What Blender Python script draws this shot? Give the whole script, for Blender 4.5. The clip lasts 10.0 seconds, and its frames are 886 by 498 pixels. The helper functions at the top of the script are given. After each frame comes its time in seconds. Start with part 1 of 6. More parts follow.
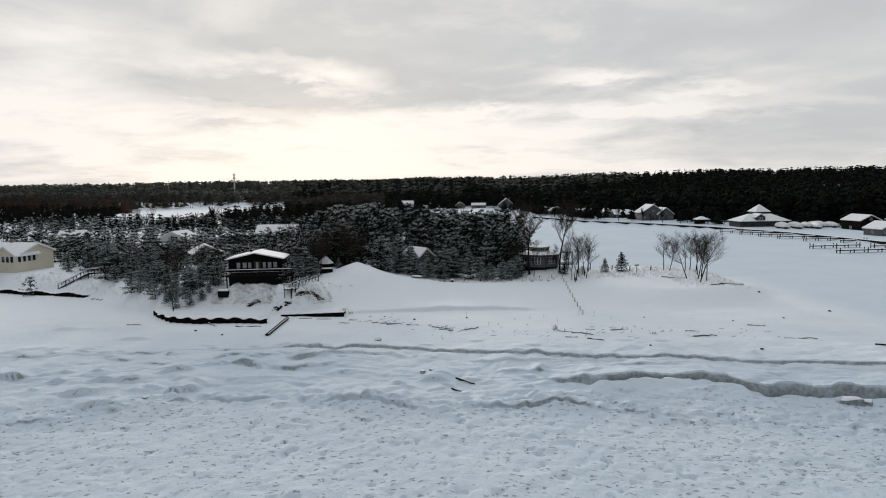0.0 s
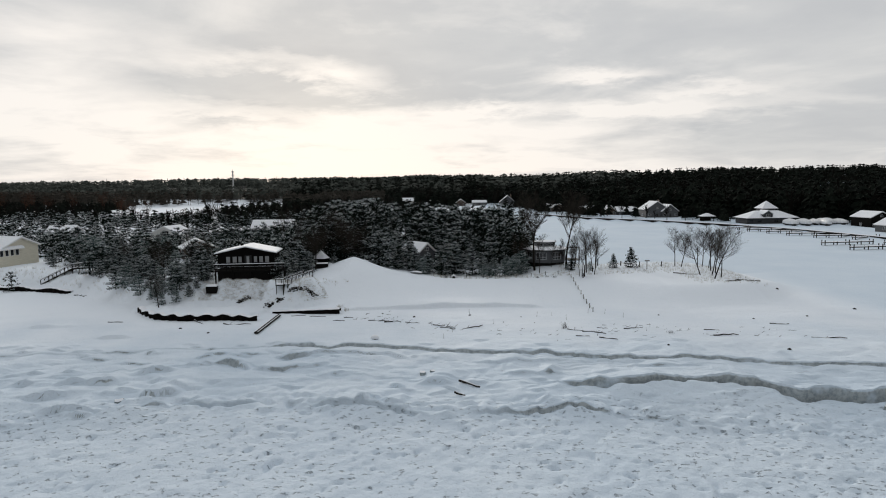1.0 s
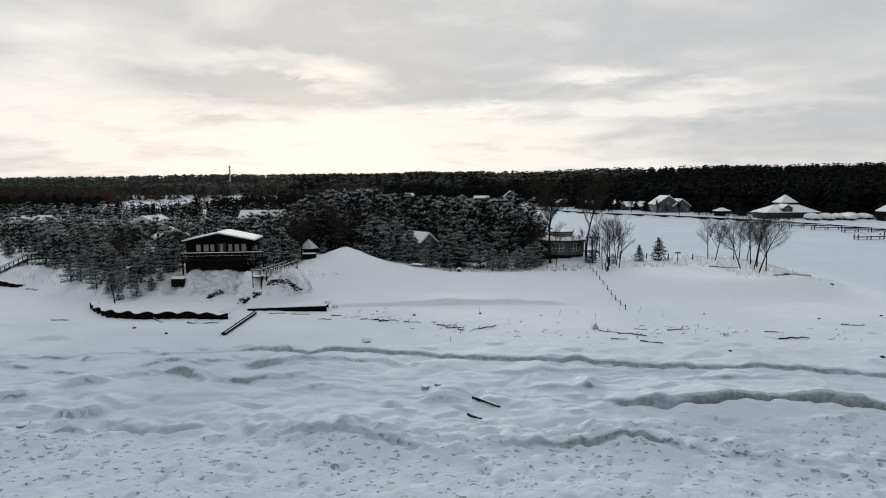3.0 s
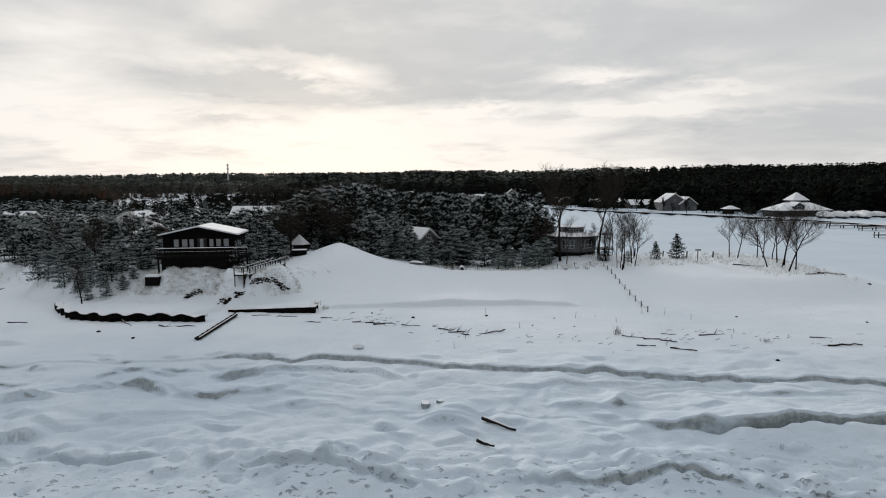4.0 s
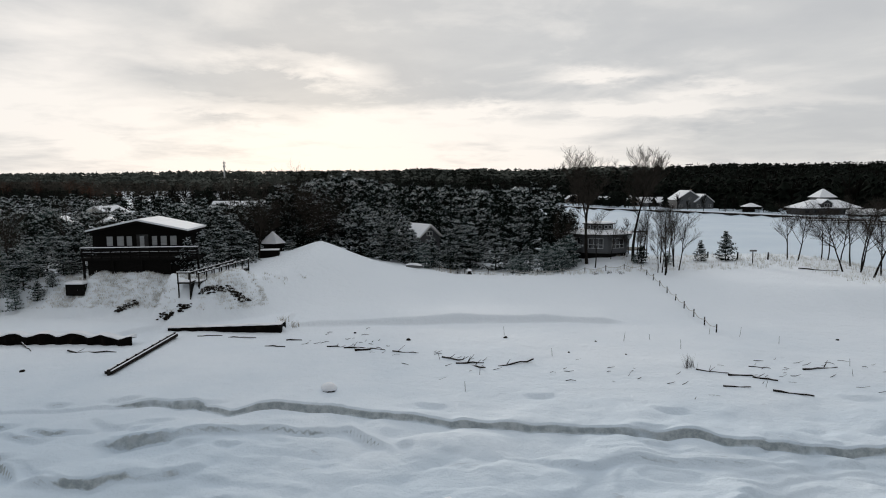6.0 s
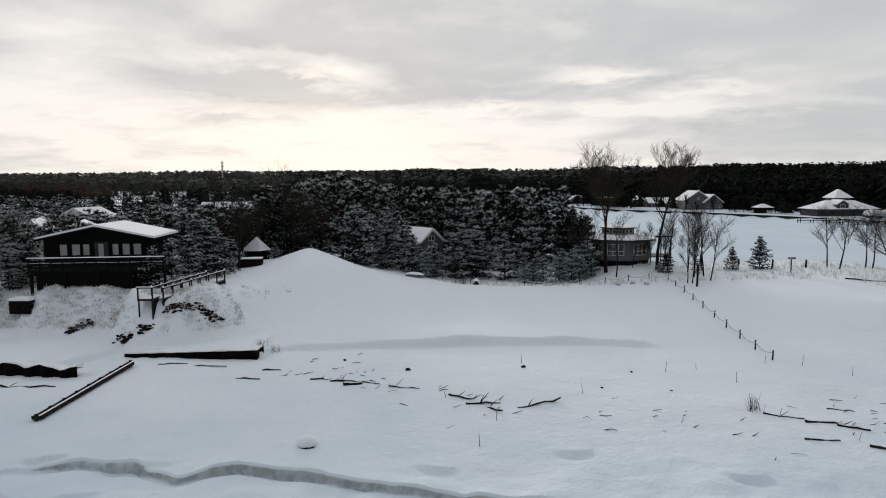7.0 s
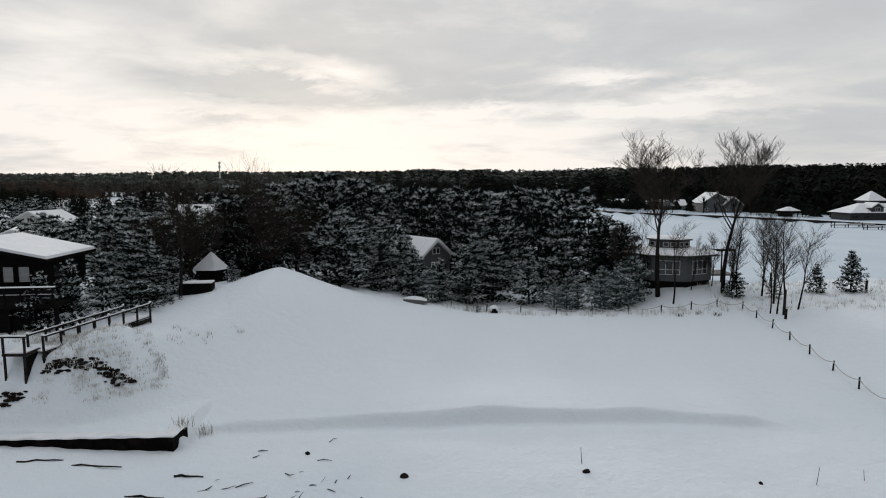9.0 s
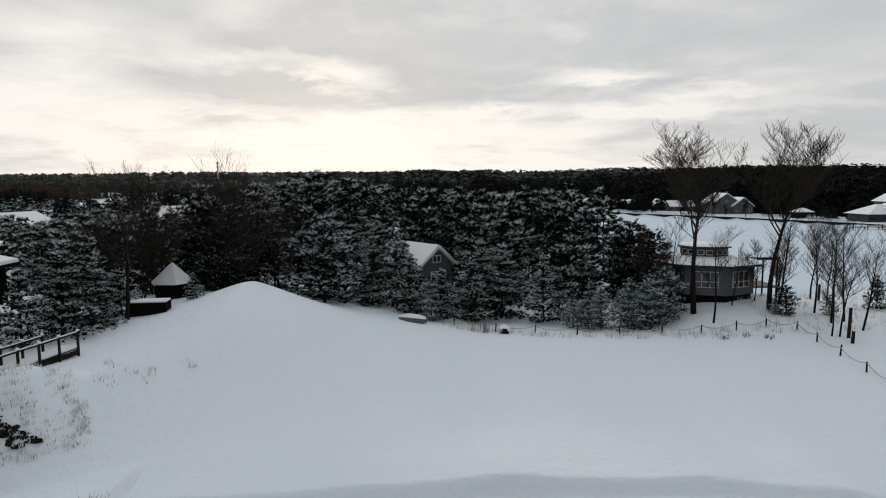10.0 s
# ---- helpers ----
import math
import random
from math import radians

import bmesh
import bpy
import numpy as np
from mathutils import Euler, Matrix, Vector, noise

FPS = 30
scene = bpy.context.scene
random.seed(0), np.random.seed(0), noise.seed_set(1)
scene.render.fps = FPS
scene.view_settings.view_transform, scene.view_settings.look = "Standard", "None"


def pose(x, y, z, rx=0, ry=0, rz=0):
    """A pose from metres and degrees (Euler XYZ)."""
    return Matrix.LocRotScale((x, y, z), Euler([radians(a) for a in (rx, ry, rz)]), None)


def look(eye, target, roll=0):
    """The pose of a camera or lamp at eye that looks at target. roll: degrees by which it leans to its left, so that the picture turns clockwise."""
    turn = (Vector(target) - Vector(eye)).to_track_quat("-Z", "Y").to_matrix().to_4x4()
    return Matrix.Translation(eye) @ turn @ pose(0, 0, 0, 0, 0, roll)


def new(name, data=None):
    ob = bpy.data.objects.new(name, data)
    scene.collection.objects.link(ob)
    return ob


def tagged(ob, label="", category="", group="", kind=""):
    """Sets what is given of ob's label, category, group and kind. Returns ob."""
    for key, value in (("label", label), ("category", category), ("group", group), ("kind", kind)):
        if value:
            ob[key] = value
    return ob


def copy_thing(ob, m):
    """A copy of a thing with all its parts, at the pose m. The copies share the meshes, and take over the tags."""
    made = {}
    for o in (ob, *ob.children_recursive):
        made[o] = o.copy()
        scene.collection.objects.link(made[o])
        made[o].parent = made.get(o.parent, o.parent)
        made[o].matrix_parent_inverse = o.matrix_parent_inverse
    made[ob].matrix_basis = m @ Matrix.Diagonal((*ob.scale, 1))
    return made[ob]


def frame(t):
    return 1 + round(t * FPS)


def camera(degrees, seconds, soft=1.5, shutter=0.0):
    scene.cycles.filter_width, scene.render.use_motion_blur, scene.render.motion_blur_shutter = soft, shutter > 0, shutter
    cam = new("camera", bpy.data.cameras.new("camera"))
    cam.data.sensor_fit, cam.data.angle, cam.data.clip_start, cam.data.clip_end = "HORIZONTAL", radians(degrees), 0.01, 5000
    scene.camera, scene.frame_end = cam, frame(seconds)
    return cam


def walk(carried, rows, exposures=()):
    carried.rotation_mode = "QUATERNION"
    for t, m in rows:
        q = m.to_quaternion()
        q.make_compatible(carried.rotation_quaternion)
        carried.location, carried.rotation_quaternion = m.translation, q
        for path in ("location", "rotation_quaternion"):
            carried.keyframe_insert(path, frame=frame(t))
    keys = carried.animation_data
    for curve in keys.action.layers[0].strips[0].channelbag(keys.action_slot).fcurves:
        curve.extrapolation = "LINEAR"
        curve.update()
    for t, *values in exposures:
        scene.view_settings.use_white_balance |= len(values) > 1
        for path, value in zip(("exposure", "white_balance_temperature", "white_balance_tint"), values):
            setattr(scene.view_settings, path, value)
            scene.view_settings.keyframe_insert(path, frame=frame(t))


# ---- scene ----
cam = camera(71.2, 10.0, 1.05)
PATH = [
    (0, (1.379, -0.241, 22.59), (1.36, 1.749, 22.387), -0.8),
    (0.5, (1.193, 2.589, 21.912), (1.175, 4.579, 21.706), -0.8),
    (1, (1.074, 5.706, 21.112), (1.055, 7.695, 20.905), -0.7),
    (1.5, (0.835, 9.061, 20.275), (0.816, 11.05, 20.067), -0.6),
    (2, (0.629, 12.635, 19.475), (0.609, 14.623, 19.265), -0.5),
    (2.5, (0.389, 16.378, 18.684), (0.37, 18.367, 18.473), -0.5),
    (4, (-0.182, 28.415, 16.459), (-0.201, 30.404, 16.248), -0.4),
    (4.5, (-0.318, 32.65, 15.769), (-0.338, 34.639, 15.557), -0.3),
    (5, (-0.497, 37.046, 15.156), (-0.518, 39.034, 14.944), -0.3),
    (5.5, (-0.602, 41.441, 14.685), (-0.623, 43.429, 14.473), -0.3),
    (7, (-1.272, 54.747, 14.651), (-1.294, 56.736, 14.439), -0.3),
    (7.5, (-1.58, 58.972, 14.681), (-1.604, 60.961, 14.469), -0.2),
    (8, (-1.748, 63.303, 14.665), (-1.773, 65.291, 14.455), -0.2),
    (8.5, (-1.986, 67.515, 14.611), (-2.012, 69.504, 14.402), -0.2),
    (9, (-2.191, 71.71, 14.515), (-2.217, 73.699, 14.307), -0.2),
    (9.5, (-2.386, 75.951, 14.44), (-2.413, 77.94, 14.233), -0.2),
    (10, (-2.396, 80.411, 14.375), (-2.424, 82.401, 14.169), -0.2),
]
walk(cam, [(t, look(eye, target, roll)) for t, eye, target, roll in PATH])

# ---------------- world and light ----------------
def N(tree, kind, **kw):
    n = tree.nodes.new(kind)
    for k, v in kw.items():
        if k == "op":
            n.operation = v
        elif k == "blend":
            n.blend_type = v
        elif k == "dtype":
            n.data_type = v
    return n


def put(tree, sock, v):
    if hasattr(v, "is_output"):
        tree.links.new(v, sock)
    else:
        sock.default_value = v


def ma(tree, op, a, b=0.0, c=0.0, clamp=False):
    n = N(tree, "ShaderNodeMath", op=op)
    n.use_clamp = clamp
    put(tree, n.inputs[0], a), put(tree, n.inputs[1], b), put(tree, n.inputs[2], c)
    return n.outputs[0]


def mixc(tree, f, a, b, blend="MIX"):
    n = N(tree, "ShaderNodeMix", dtype="RGBA", blend=blend)
    put(tree, n.inputs[0], f), put(tree, n.inputs[6], a), put(tree, n.inputs[7], b)
    return n.outputs[2]


def step(tree, v, lo, hi, a=0.0, b=1.0):
    n = N(tree, "ShaderNodeMapRange")
    n.interpolation_type = "SMOOTHSTEP"
    put(tree, n.inputs[0], v)
    for i, k in enumerate((lo, hi, a, b)):
        n.inputs[i + 1].default_value = k
    return n.outputs[0]


def noise_tex(tree, vec, scale, detail=4.0, rough=0.55, dist=0.0):
    n = N(tree, "ShaderNodeTexNoise")
    if vec is not None:
        tree.links.new(vec, n.inputs["Vector"])
    n.inputs["Scale"].default_value, n.inputs["Detail"].default_value = scale, detail
    n.inputs["Roughness"].default_value, n.inputs["Distortion"].default_value = rough, dist
    return n.outputs["Fac"]


SUN_AZ, SUN_EL = -13.0, 10.5          # degrees right of north (+y), above the horizon
sun_dir = Vector((math.sin(radians(SUN_AZ)) * math.cos(radians(SUN_EL)), math.cos(radians(SUN_AZ)) * math.cos(radians(SUN_EL)), math.sin(radians(SUN_EL))))

world = bpy.data.worlds.new("overcast_sky")
scene.world = world
world.use_nodes = True
wt = world.node_tree
wt.nodes.clear()
co = N(wt, "ShaderNodeTexCoord").outputs["Generated"]
sep = N(wt, "ShaderNodeSeparateXYZ")
wt.links.new(co, sep.inputs[0])
sx, sy, sz = sep.outputs
zc = ma(wt, "MAXIMUM", sz, 0.0)
dome = ma(wt, "ADD", zc, 0.14)
comb = N(wt, "ShaderNodeCombineXYZ")
put(wt, comb.inputs[0], ma(wt, "DIVIDE", sx, dome))
put(wt, comb.inputs[1], ma(wt, "DIVIDE", sy, dome))
comb.inputs[2].default_value = 3.7
flat = comb.outputs[0]
big = noise_tex(wt, flat, 0.55, 3.0, 0.5, 0.3)
mid_n = noise_tex(wt, flat, 1.45, 6.0, 0.55, 0.35)
fine = noise_tex(wt, flat, 4.5, 5.0, 0.6, 0.2)
dotn = N(wt, "ShaderNodeVectorMath", op="DOT_PRODUCT")
wt.links.new(co, dotn.inputs[0])
dotn.inputs[1].default_value = sun_dir
glow = step(wt, dotn.outputs["Value"], 0.62, 0.97)
back = step(wt, dotn.outputs["Value"], -0.75, 0.45, 0.42, 1.0)   # duller cloud away from the sun
low = step(wt, zc, 0.15, 0.03)                 # thin cloud towards the horizon
cloud = ma(wt, "ADD", ma(wt, "MULTIPLY", big, 0.45), ma(wt, "ADD", ma(wt, "MULTIPLY", mid_n, 0.55), ma(wt, "MULTIPLY", fine, 0.14)))
# thin and thick places in the cloud: degrees right of north, degrees up, half widths, thinness
CLOUDS = [(-11.2, 9.7, 5.0, 1.1, 1.1), (-16.5, 10.9, 4.5, 0.7, 0.6), (-31, 11.5, 8, 3.0, 0.5), (-34, 7.6, 8, 3.0, 0.35), (-22, 5.4, 18, 3.0, 0.45), (14.2, 9.2, 4.0, 0.6, 0.95), (22.5, 7.8, 6.0, 0.55, 0.85), (18, 6.4, 10, 0.6, 0.7),
          (2.2, 6.7, 5.5, 0.6, 0.7), (2, 3.4, 26, 3.2, 0.5), (-18, 8.3, 5.6, 0.9, -1.0), (-9, 7.2, 6, 0.7, -0.6), (-19.5, 5.5, 4.5, 0.4, -0.5), (30, 3.2, 10, 1.7, -1.0), (33, 12, 12, 6, -0.3), (-28, 15, 8, 1.5, -0.35), (-2, 12, 12, 2, -0.3)]
azim = ma(wt, "ADD", ma(wt, "MULTIPLY", ma(wt, "ARCTAN2", sx, sy), 57.296), ma(wt, "MULTIPLY", ma(wt, "SUBTRACT", mid_n, 0.5), 11.0))
elev = ma(wt, "ADD", ma(wt, "MULTIPLY", ma(wt, "ARCSINE", sz), 57.296), ma(wt, "ADD", ma(wt, "MULTIPLY", ma(wt, "SUBTRACT", fine, 0.5), 2.6), ma(wt, "MULTIPLY", ma(wt, "SUBTRACT", big, 0.5), 2.0)))
thin = ma(wt, "MULTIPLY", ma(wt, "SUBTRACT", cloud, 0.57), 3.0)
for a0, e0, wa, we, amount in CLOUDS:
    da, de = ma(wt, "MULTIPLY_ADD", azim, 1 / wa, -a0 / wa), ma(wt, "MULTIPLY_ADD", elev, 1 / we, -e0 / we)
    away = ma(wt, "ADD", ma(wt, "MULTIPLY", da, da), ma(wt, "MULTIPLY", de, de))
    thin = ma(wt, "MULTIPLY_ADD", ma(wt, "POWER", 0.3679, away), amount, thin)
lit = ma(wt, "MULTIPLY", ma(wt, "MULTIPLY_ADD", low, 0.42, ma(wt, "MULTIPLY_ADD", thin, 1.2, 0.07)), step(wt, zc, 0.40, 0.18), clamp=True)
lit = ma(wt, "MULTIPLY", lit, ma(wt, "ADD", ma(wt, "MULTIPLY", glow, 0.5), 0.5), clamp=True)
grey = mixc(wt, step(wt, cloud, 0.42, 0.75), (0.575, 0.585, 0.60, 1), (0.70, 0.70, 0.695, 1))
grey = mixc(wt, step(wt, zc, 0.3, 0.9), grey, (0.79, 0.82, 0.855, 1))
grey = mixc(wt, 1.0, grey, back, "MULTIPLY")
col = mixc(wt, lit, grey, (1.0, 0.952, 0.905, 1))
sky = N(wt, "ShaderNodeTexSky")
sky.sky_type, sky.sun_disc = "NISHITA", False
sky.sun_elevation, sky.sun_rotation = radians(SUN_EL), radians(SUN_AZ)
blue = mixc(wt, 1.0, sky.outputs[0], (0.05, 0.05, 0.05, 1), "MULTIPLY")
col = mixc(wt, 0.06, col, blue)                # a little clear air through the cloud
bg = N(wt, "ShaderNodeBackground")
wt.links.new(col, bg.inputs[0])
bg.inputs[1].default_value = 1.0
wt.links.new(bg.outputs[0], N(wt, "ShaderNodeOutputWorld").inputs[0])

sun = new("sun", bpy.data.lights.new("sun", "SUN"))
sun.data.energy, sun.data.angle, sun.data.color = 1.5, radians(10), (1.0, 0.92, 0.82)
sun.matrix_world = look(tuple(sun_dir * 200), (0, 0, 0))


# ---------------- materials ----------------
def material(name, a, b, scale=2.0, rough=0.8, bump=0.0, bump_scale=None, spots=None, spot_scale=0.5, spot_at=(0.55, 0.7), metal=0.0, stretch=None, rnd=0.0, spec=0.3):
    m = bpy.data.materials.new(name)
    m.use_nodes = True
    t = m.node_tree
    bs = t.nodes["Principled BSDF"]
    bs.inputs["Roughness"].default_value, bs.inputs["Metallic"].default_value = rough, metal
    bs.inputs["Specular IOR Level"].default_value = spec
    vec = N(t, "ShaderNodeTexCoord").outputs["Object"]
    if stretch:
        mp = N(t, "ShaderNodeMapping")
        t.links.new(vec, mp.inputs[0])
        mp.inputs["Scale"].default_value = stretch
        vec = mp.outputs[0]
    n1 = noise_tex(t, vec, scale, 5.0, 0.6)
    c = mixc(t, step(t, n1, 0.3, 0.7), (*a, 1), (*b, 1))
    if spots:
        c = mixc(t, step(t, noise_tex(t, vec, spot_scale, 3.0), *spot_at), c, (*spots, 1))
    if rnd:
        oi = N(t, "ShaderNodeObjectInfo").outputs["Random"]
        c = mixc(t, 1.0, c, mixc(t, oi, (1 - rnd, 1 - rnd, 1 - rnd, 1), (1 + rnd, 1 + rnd, 1 + rnd, 1)), "MULTIPLY")
    t.links.new(c, bs.inputs["Base Color"])
    if bump:
        bp = N(t, "ShaderNodeBump")
        bp.inputs["Strength"].default_value = 1.0
        bp.inputs["Distance"].default_value = bump
        t.links.new(noise_tex(t, vec, bump_scale or scale * 3, 4.0, 0.6), bp.inputs["Height"])
        t.links.new(bp.outputs[0], bs.inputs["Normal"])
    return m


def ground_material():
    """Snow, with grey ice and sand showing on the steep broken edges of the shore ice; shade is painted on ledges, in
    pits and in creases.
    """
    m = bpy.data.materials.new("snow_ground")
    m.use_nodes = True
    t = m.node_tree
    bs = t.nodes["Principled BSDF"]
    bs.inputs["Roughness"].default_value = 0.75
    bs.inputs["Specular IOR Level"].default_value = 0.2
    vec = N(t, "ShaderNodeTexCoord").outputs["Object"]
    broad = noise_tex(t, vec, 0.06, 4.0, 0.6)
    grain = noise_tex(t, vec, 1.3, 5.0, 0.65)
    c = mixc(t, step(t, broad, 0.3, 0.7), (0.74, 0.78, 0.83, 1), (0.83, 0.85, 0.88, 1))
    c = mixc(t, step(t, grain, 0.35, 0.65, 0.0, 0.4), c, (0.76, 0.79, 0.84, 1))
    pos = N(t, "ShaderNodeSeparateXYZ")
    t.links.new(vec, pos.inputs[0])
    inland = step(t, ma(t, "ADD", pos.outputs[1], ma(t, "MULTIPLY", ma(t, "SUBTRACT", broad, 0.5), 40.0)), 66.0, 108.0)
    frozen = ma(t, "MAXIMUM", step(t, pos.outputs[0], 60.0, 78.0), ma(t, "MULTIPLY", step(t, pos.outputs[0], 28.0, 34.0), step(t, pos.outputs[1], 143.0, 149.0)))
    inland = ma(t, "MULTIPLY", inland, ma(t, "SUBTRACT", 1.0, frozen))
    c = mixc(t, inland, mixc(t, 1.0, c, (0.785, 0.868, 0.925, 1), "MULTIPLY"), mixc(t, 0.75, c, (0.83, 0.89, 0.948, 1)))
    sepn = N(t, "ShaderNodeSeparateXYZ")
    t.links.new(N(t, "ShaderNodeNewGeometry").outputs["Normal"], sepn.inputs[0])
    steep = ma(t, "SUBTRACT", 1.0, sepn.outputs[2])
    shore = ma(t, "MULTIPLY", ma(t, "MULTIPLY", step(t, pos.outputs[1], 91.0, 88.0), step(t, pos.outputs[1], 53.0, 56.0)), ma(t, "MAXIMUM", step(t, pos.outputs[0], 3.0, 9.0, 0.0, 0.85), ma(t, "MAXIMUM", step(t, pos.outputs[0], -24.0, -30.0, 0.0, 1.0), step(t, pos.outputs[1], 65.0, 68.0, 0.2, 0.8))))
    shore = ma(t, "MULTIPLY", shore, step(t, noise_tex(t, vec, 0.3, 3.0, 0.6), 0.30, 0.46, 0.3, 1.0))
    ice = mixc(t, step(t, noise_tex(t, vec, 2.2, 5.0, 0.65), 0.35, 0.65), (0.20, 0.23, 0.235, 1), (0.40, 0.43, 0.43, 1))
    # bare grey ice; on rear ledges and crescents it also paints shade
    ice_shade = ma(t, "MULTIPLY", step(t, ma(t, "ADD", steep, ma(t, "MULTIPLY", ma(t, "SUBTRACT", grain, 0.5), 0.25)), 0.30, 0.5), shore)
    c = mixc(t, ice_shade, c, ice)
    mp = N(t, "ShaderNodeMapping")
    t.links.new(vec, mp.inputs[0])
    mp.inputs["Scale"].default_value = (0.75, 1.25, 1.0)
    pock_shade = noise_tex(t, mp.outputs[0], 2.3, 3.0, 0.62, 0.5)
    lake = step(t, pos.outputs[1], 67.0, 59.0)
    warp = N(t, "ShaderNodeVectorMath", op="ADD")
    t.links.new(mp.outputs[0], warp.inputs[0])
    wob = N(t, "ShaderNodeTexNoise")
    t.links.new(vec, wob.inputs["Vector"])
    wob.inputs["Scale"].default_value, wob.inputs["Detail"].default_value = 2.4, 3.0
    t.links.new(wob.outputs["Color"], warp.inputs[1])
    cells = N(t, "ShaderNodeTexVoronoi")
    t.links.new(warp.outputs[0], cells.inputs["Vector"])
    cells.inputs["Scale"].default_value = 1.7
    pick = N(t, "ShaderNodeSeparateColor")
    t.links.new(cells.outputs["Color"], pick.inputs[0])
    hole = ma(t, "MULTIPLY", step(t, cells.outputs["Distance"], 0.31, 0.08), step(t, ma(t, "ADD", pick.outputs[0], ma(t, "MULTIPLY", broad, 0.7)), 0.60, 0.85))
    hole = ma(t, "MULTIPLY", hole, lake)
    # shadow in the pits painted as grey spots, on top of their bump
    c = mixc(t, ma(t, "MULTIPLY", step(t, pock_shade, 0.63, 0.68), ma(t, "MULTIPLY", lake, 0.28)), c, (0.36, 0.39, 0.42, 1))
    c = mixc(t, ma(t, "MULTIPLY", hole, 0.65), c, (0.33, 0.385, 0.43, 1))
    mp2 = N(t, "ShaderNodeMapping")
    t.links.new(vec, mp2.inputs[0])
    mp2.inputs["Scale"].default_value = (0.35, 1.2, 1.0)
    crease_shade = noise_tex(t, mp2.outputs[0], 0.75, 5.0, 0.66, 1.2)
    shelf = ma(t, "MULTIPLY", step(t, pos.outputs[1], 58.0, 62.0), step(t, pos.outputs[1], 90.0, 80.0))
    # shading of creases across the shelf, painted as dark streaks
    c = mixc(t, ma(t, "MULTIPLY", step(t, crease_shade, 0.64, 0.70), ma(t, "MULTIPLY", shelf, 0.4)), c, (0.38, 0.41, 0.44, 1))
    floor = ma(t, "MULTIPLY", step(t, ma(t, "ADD", pos.outputs[1], ma(t, "MULTIPLY", ma(t, "SUBTRACT", broad, 0.5), 200.0)), 720.0, 800.0), step(t, noise_tex(t, vec, 0.012, 4.0, 0.6), 0.66, 0.58))
    c = mixc(t, floor, c, mixc(t, grain, (0.02, 0.021, 0.018, 1), (0.055, 0.052, 0.045, 1)))     # dark ground under the far woods, so less white shows between trees
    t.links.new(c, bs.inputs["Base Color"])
    b1 = N(t, "ShaderNodeBump")
    b1.inputs["Distance"].default_value = 0.15
    t.links.new(noise_tex(t, vec, 1.5, 6.0, 0.66), b1.inputs["Height"])
    b2 = N(t, "ShaderNodeBump")
    b2.inputs["Distance"].default_value = 0.015
    t.links.new(noise_tex(t, vec, 7.0, 3.0, 0.6), b2.inputs["Height"])
    t.links.new(b1.outputs[0], b2.inputs["Normal"])
    b3 = N(t, "ShaderNodeBump")
    b3.inputs["Distance"].default_value = 0.16
    b3.invert = True
    t.links.new(hole, b3.inputs["Height"])
    t.links.new(b2.outputs[0], b3.inputs["Normal"])
    t.links.new(b3.outputs[0], bs.inputs["Normal"])
    return m


SNOW_GROUND = ground_material()
SNOW = material("snow", (0.78, 0.81, 0.85), (0.86, 0.87, 0.89), 1.2, 0.75, 0.05, 2.0)
FROST = material("frosted_needles", (0.62, 0.67, 0.69), (0.84, 0.87, 0.88), 2.2, 0.8)
NEEDLE_FROST = material("half_frosted_needles", (0.21, 0.27, 0.275), (0.44, 0.51, 0.515), 2.2, 0.85, spec=0.1)
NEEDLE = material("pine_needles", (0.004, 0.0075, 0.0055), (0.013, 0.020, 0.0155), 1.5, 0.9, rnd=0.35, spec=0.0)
NEEDLE_B = material("blue_green_needles", (0.03, 0.055, 0.05), (0.06, 0.09, 0.08), 1.5, 0.7, rnd=0.3, spec=0.04)
BARK = material("dark_bark", (0.008, 0.007, 0.006), (0.024, 0.021, 0.018), 4.0, 0.9, 0.02, 9.0, stretch=(1, 1, 0.3), spec=0.04)
TWIG = material("bare_twigs", (0.02, 0.017, 0.014), (0.05, 0.043, 0.036), 3.0, 0.9, spec=0.04)
TWIG_RED = material("russet_twigs", (0.05, 0.022, 0.014), (0.085, 0.04, 0.026), 2.0, 0.9, spec=0.04)
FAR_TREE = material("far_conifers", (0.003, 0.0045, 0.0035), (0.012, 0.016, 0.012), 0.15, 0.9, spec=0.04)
# paler than the nearer conifers, for frost and for haze painted into the colour
FAR_HILL = material("far_frosted_hazy_hillside_trees", (0.045, 0.053, 0.048), (0.115, 0.121, 0.107), 0.03, 0.9, spec=0.0)
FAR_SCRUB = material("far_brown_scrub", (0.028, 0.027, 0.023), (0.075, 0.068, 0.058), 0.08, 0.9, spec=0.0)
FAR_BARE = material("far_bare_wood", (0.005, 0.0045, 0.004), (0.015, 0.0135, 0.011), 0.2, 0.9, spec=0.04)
GRASS = material("dry_grass", (0.20, 0.17, 0.12), (0.36, 0.32, 0.25), 2.0, 0.9)
GRASS_SNOW = material("frosted_grass", (0.58, 0.575, 0.55), (0.80, 0.805, 0.795), 2.5, 0.9)
WOOD_BLACK = material("near_black_stained_wood", (0.004, 0.0037, 0.0035), (0.011, 0.010, 0.009), 5.0, 0.8, 0.01, 9.0, stretch=(1, 1, 6), spec=0.04)
WOOD_DARK = material("weathered_dark_timber", (0.010, 0.009, 0.008), (0.035, 0.031, 0.027), 4.0, 0.85, 0.015, 12.0, spec=0.04)
WOOD_GREY = material("weathered_grey_timber", (0.11, 0.105, 0.095), (0.22, 0.21, 0.195), 4.0, 0.85, 0.015, 12.0)
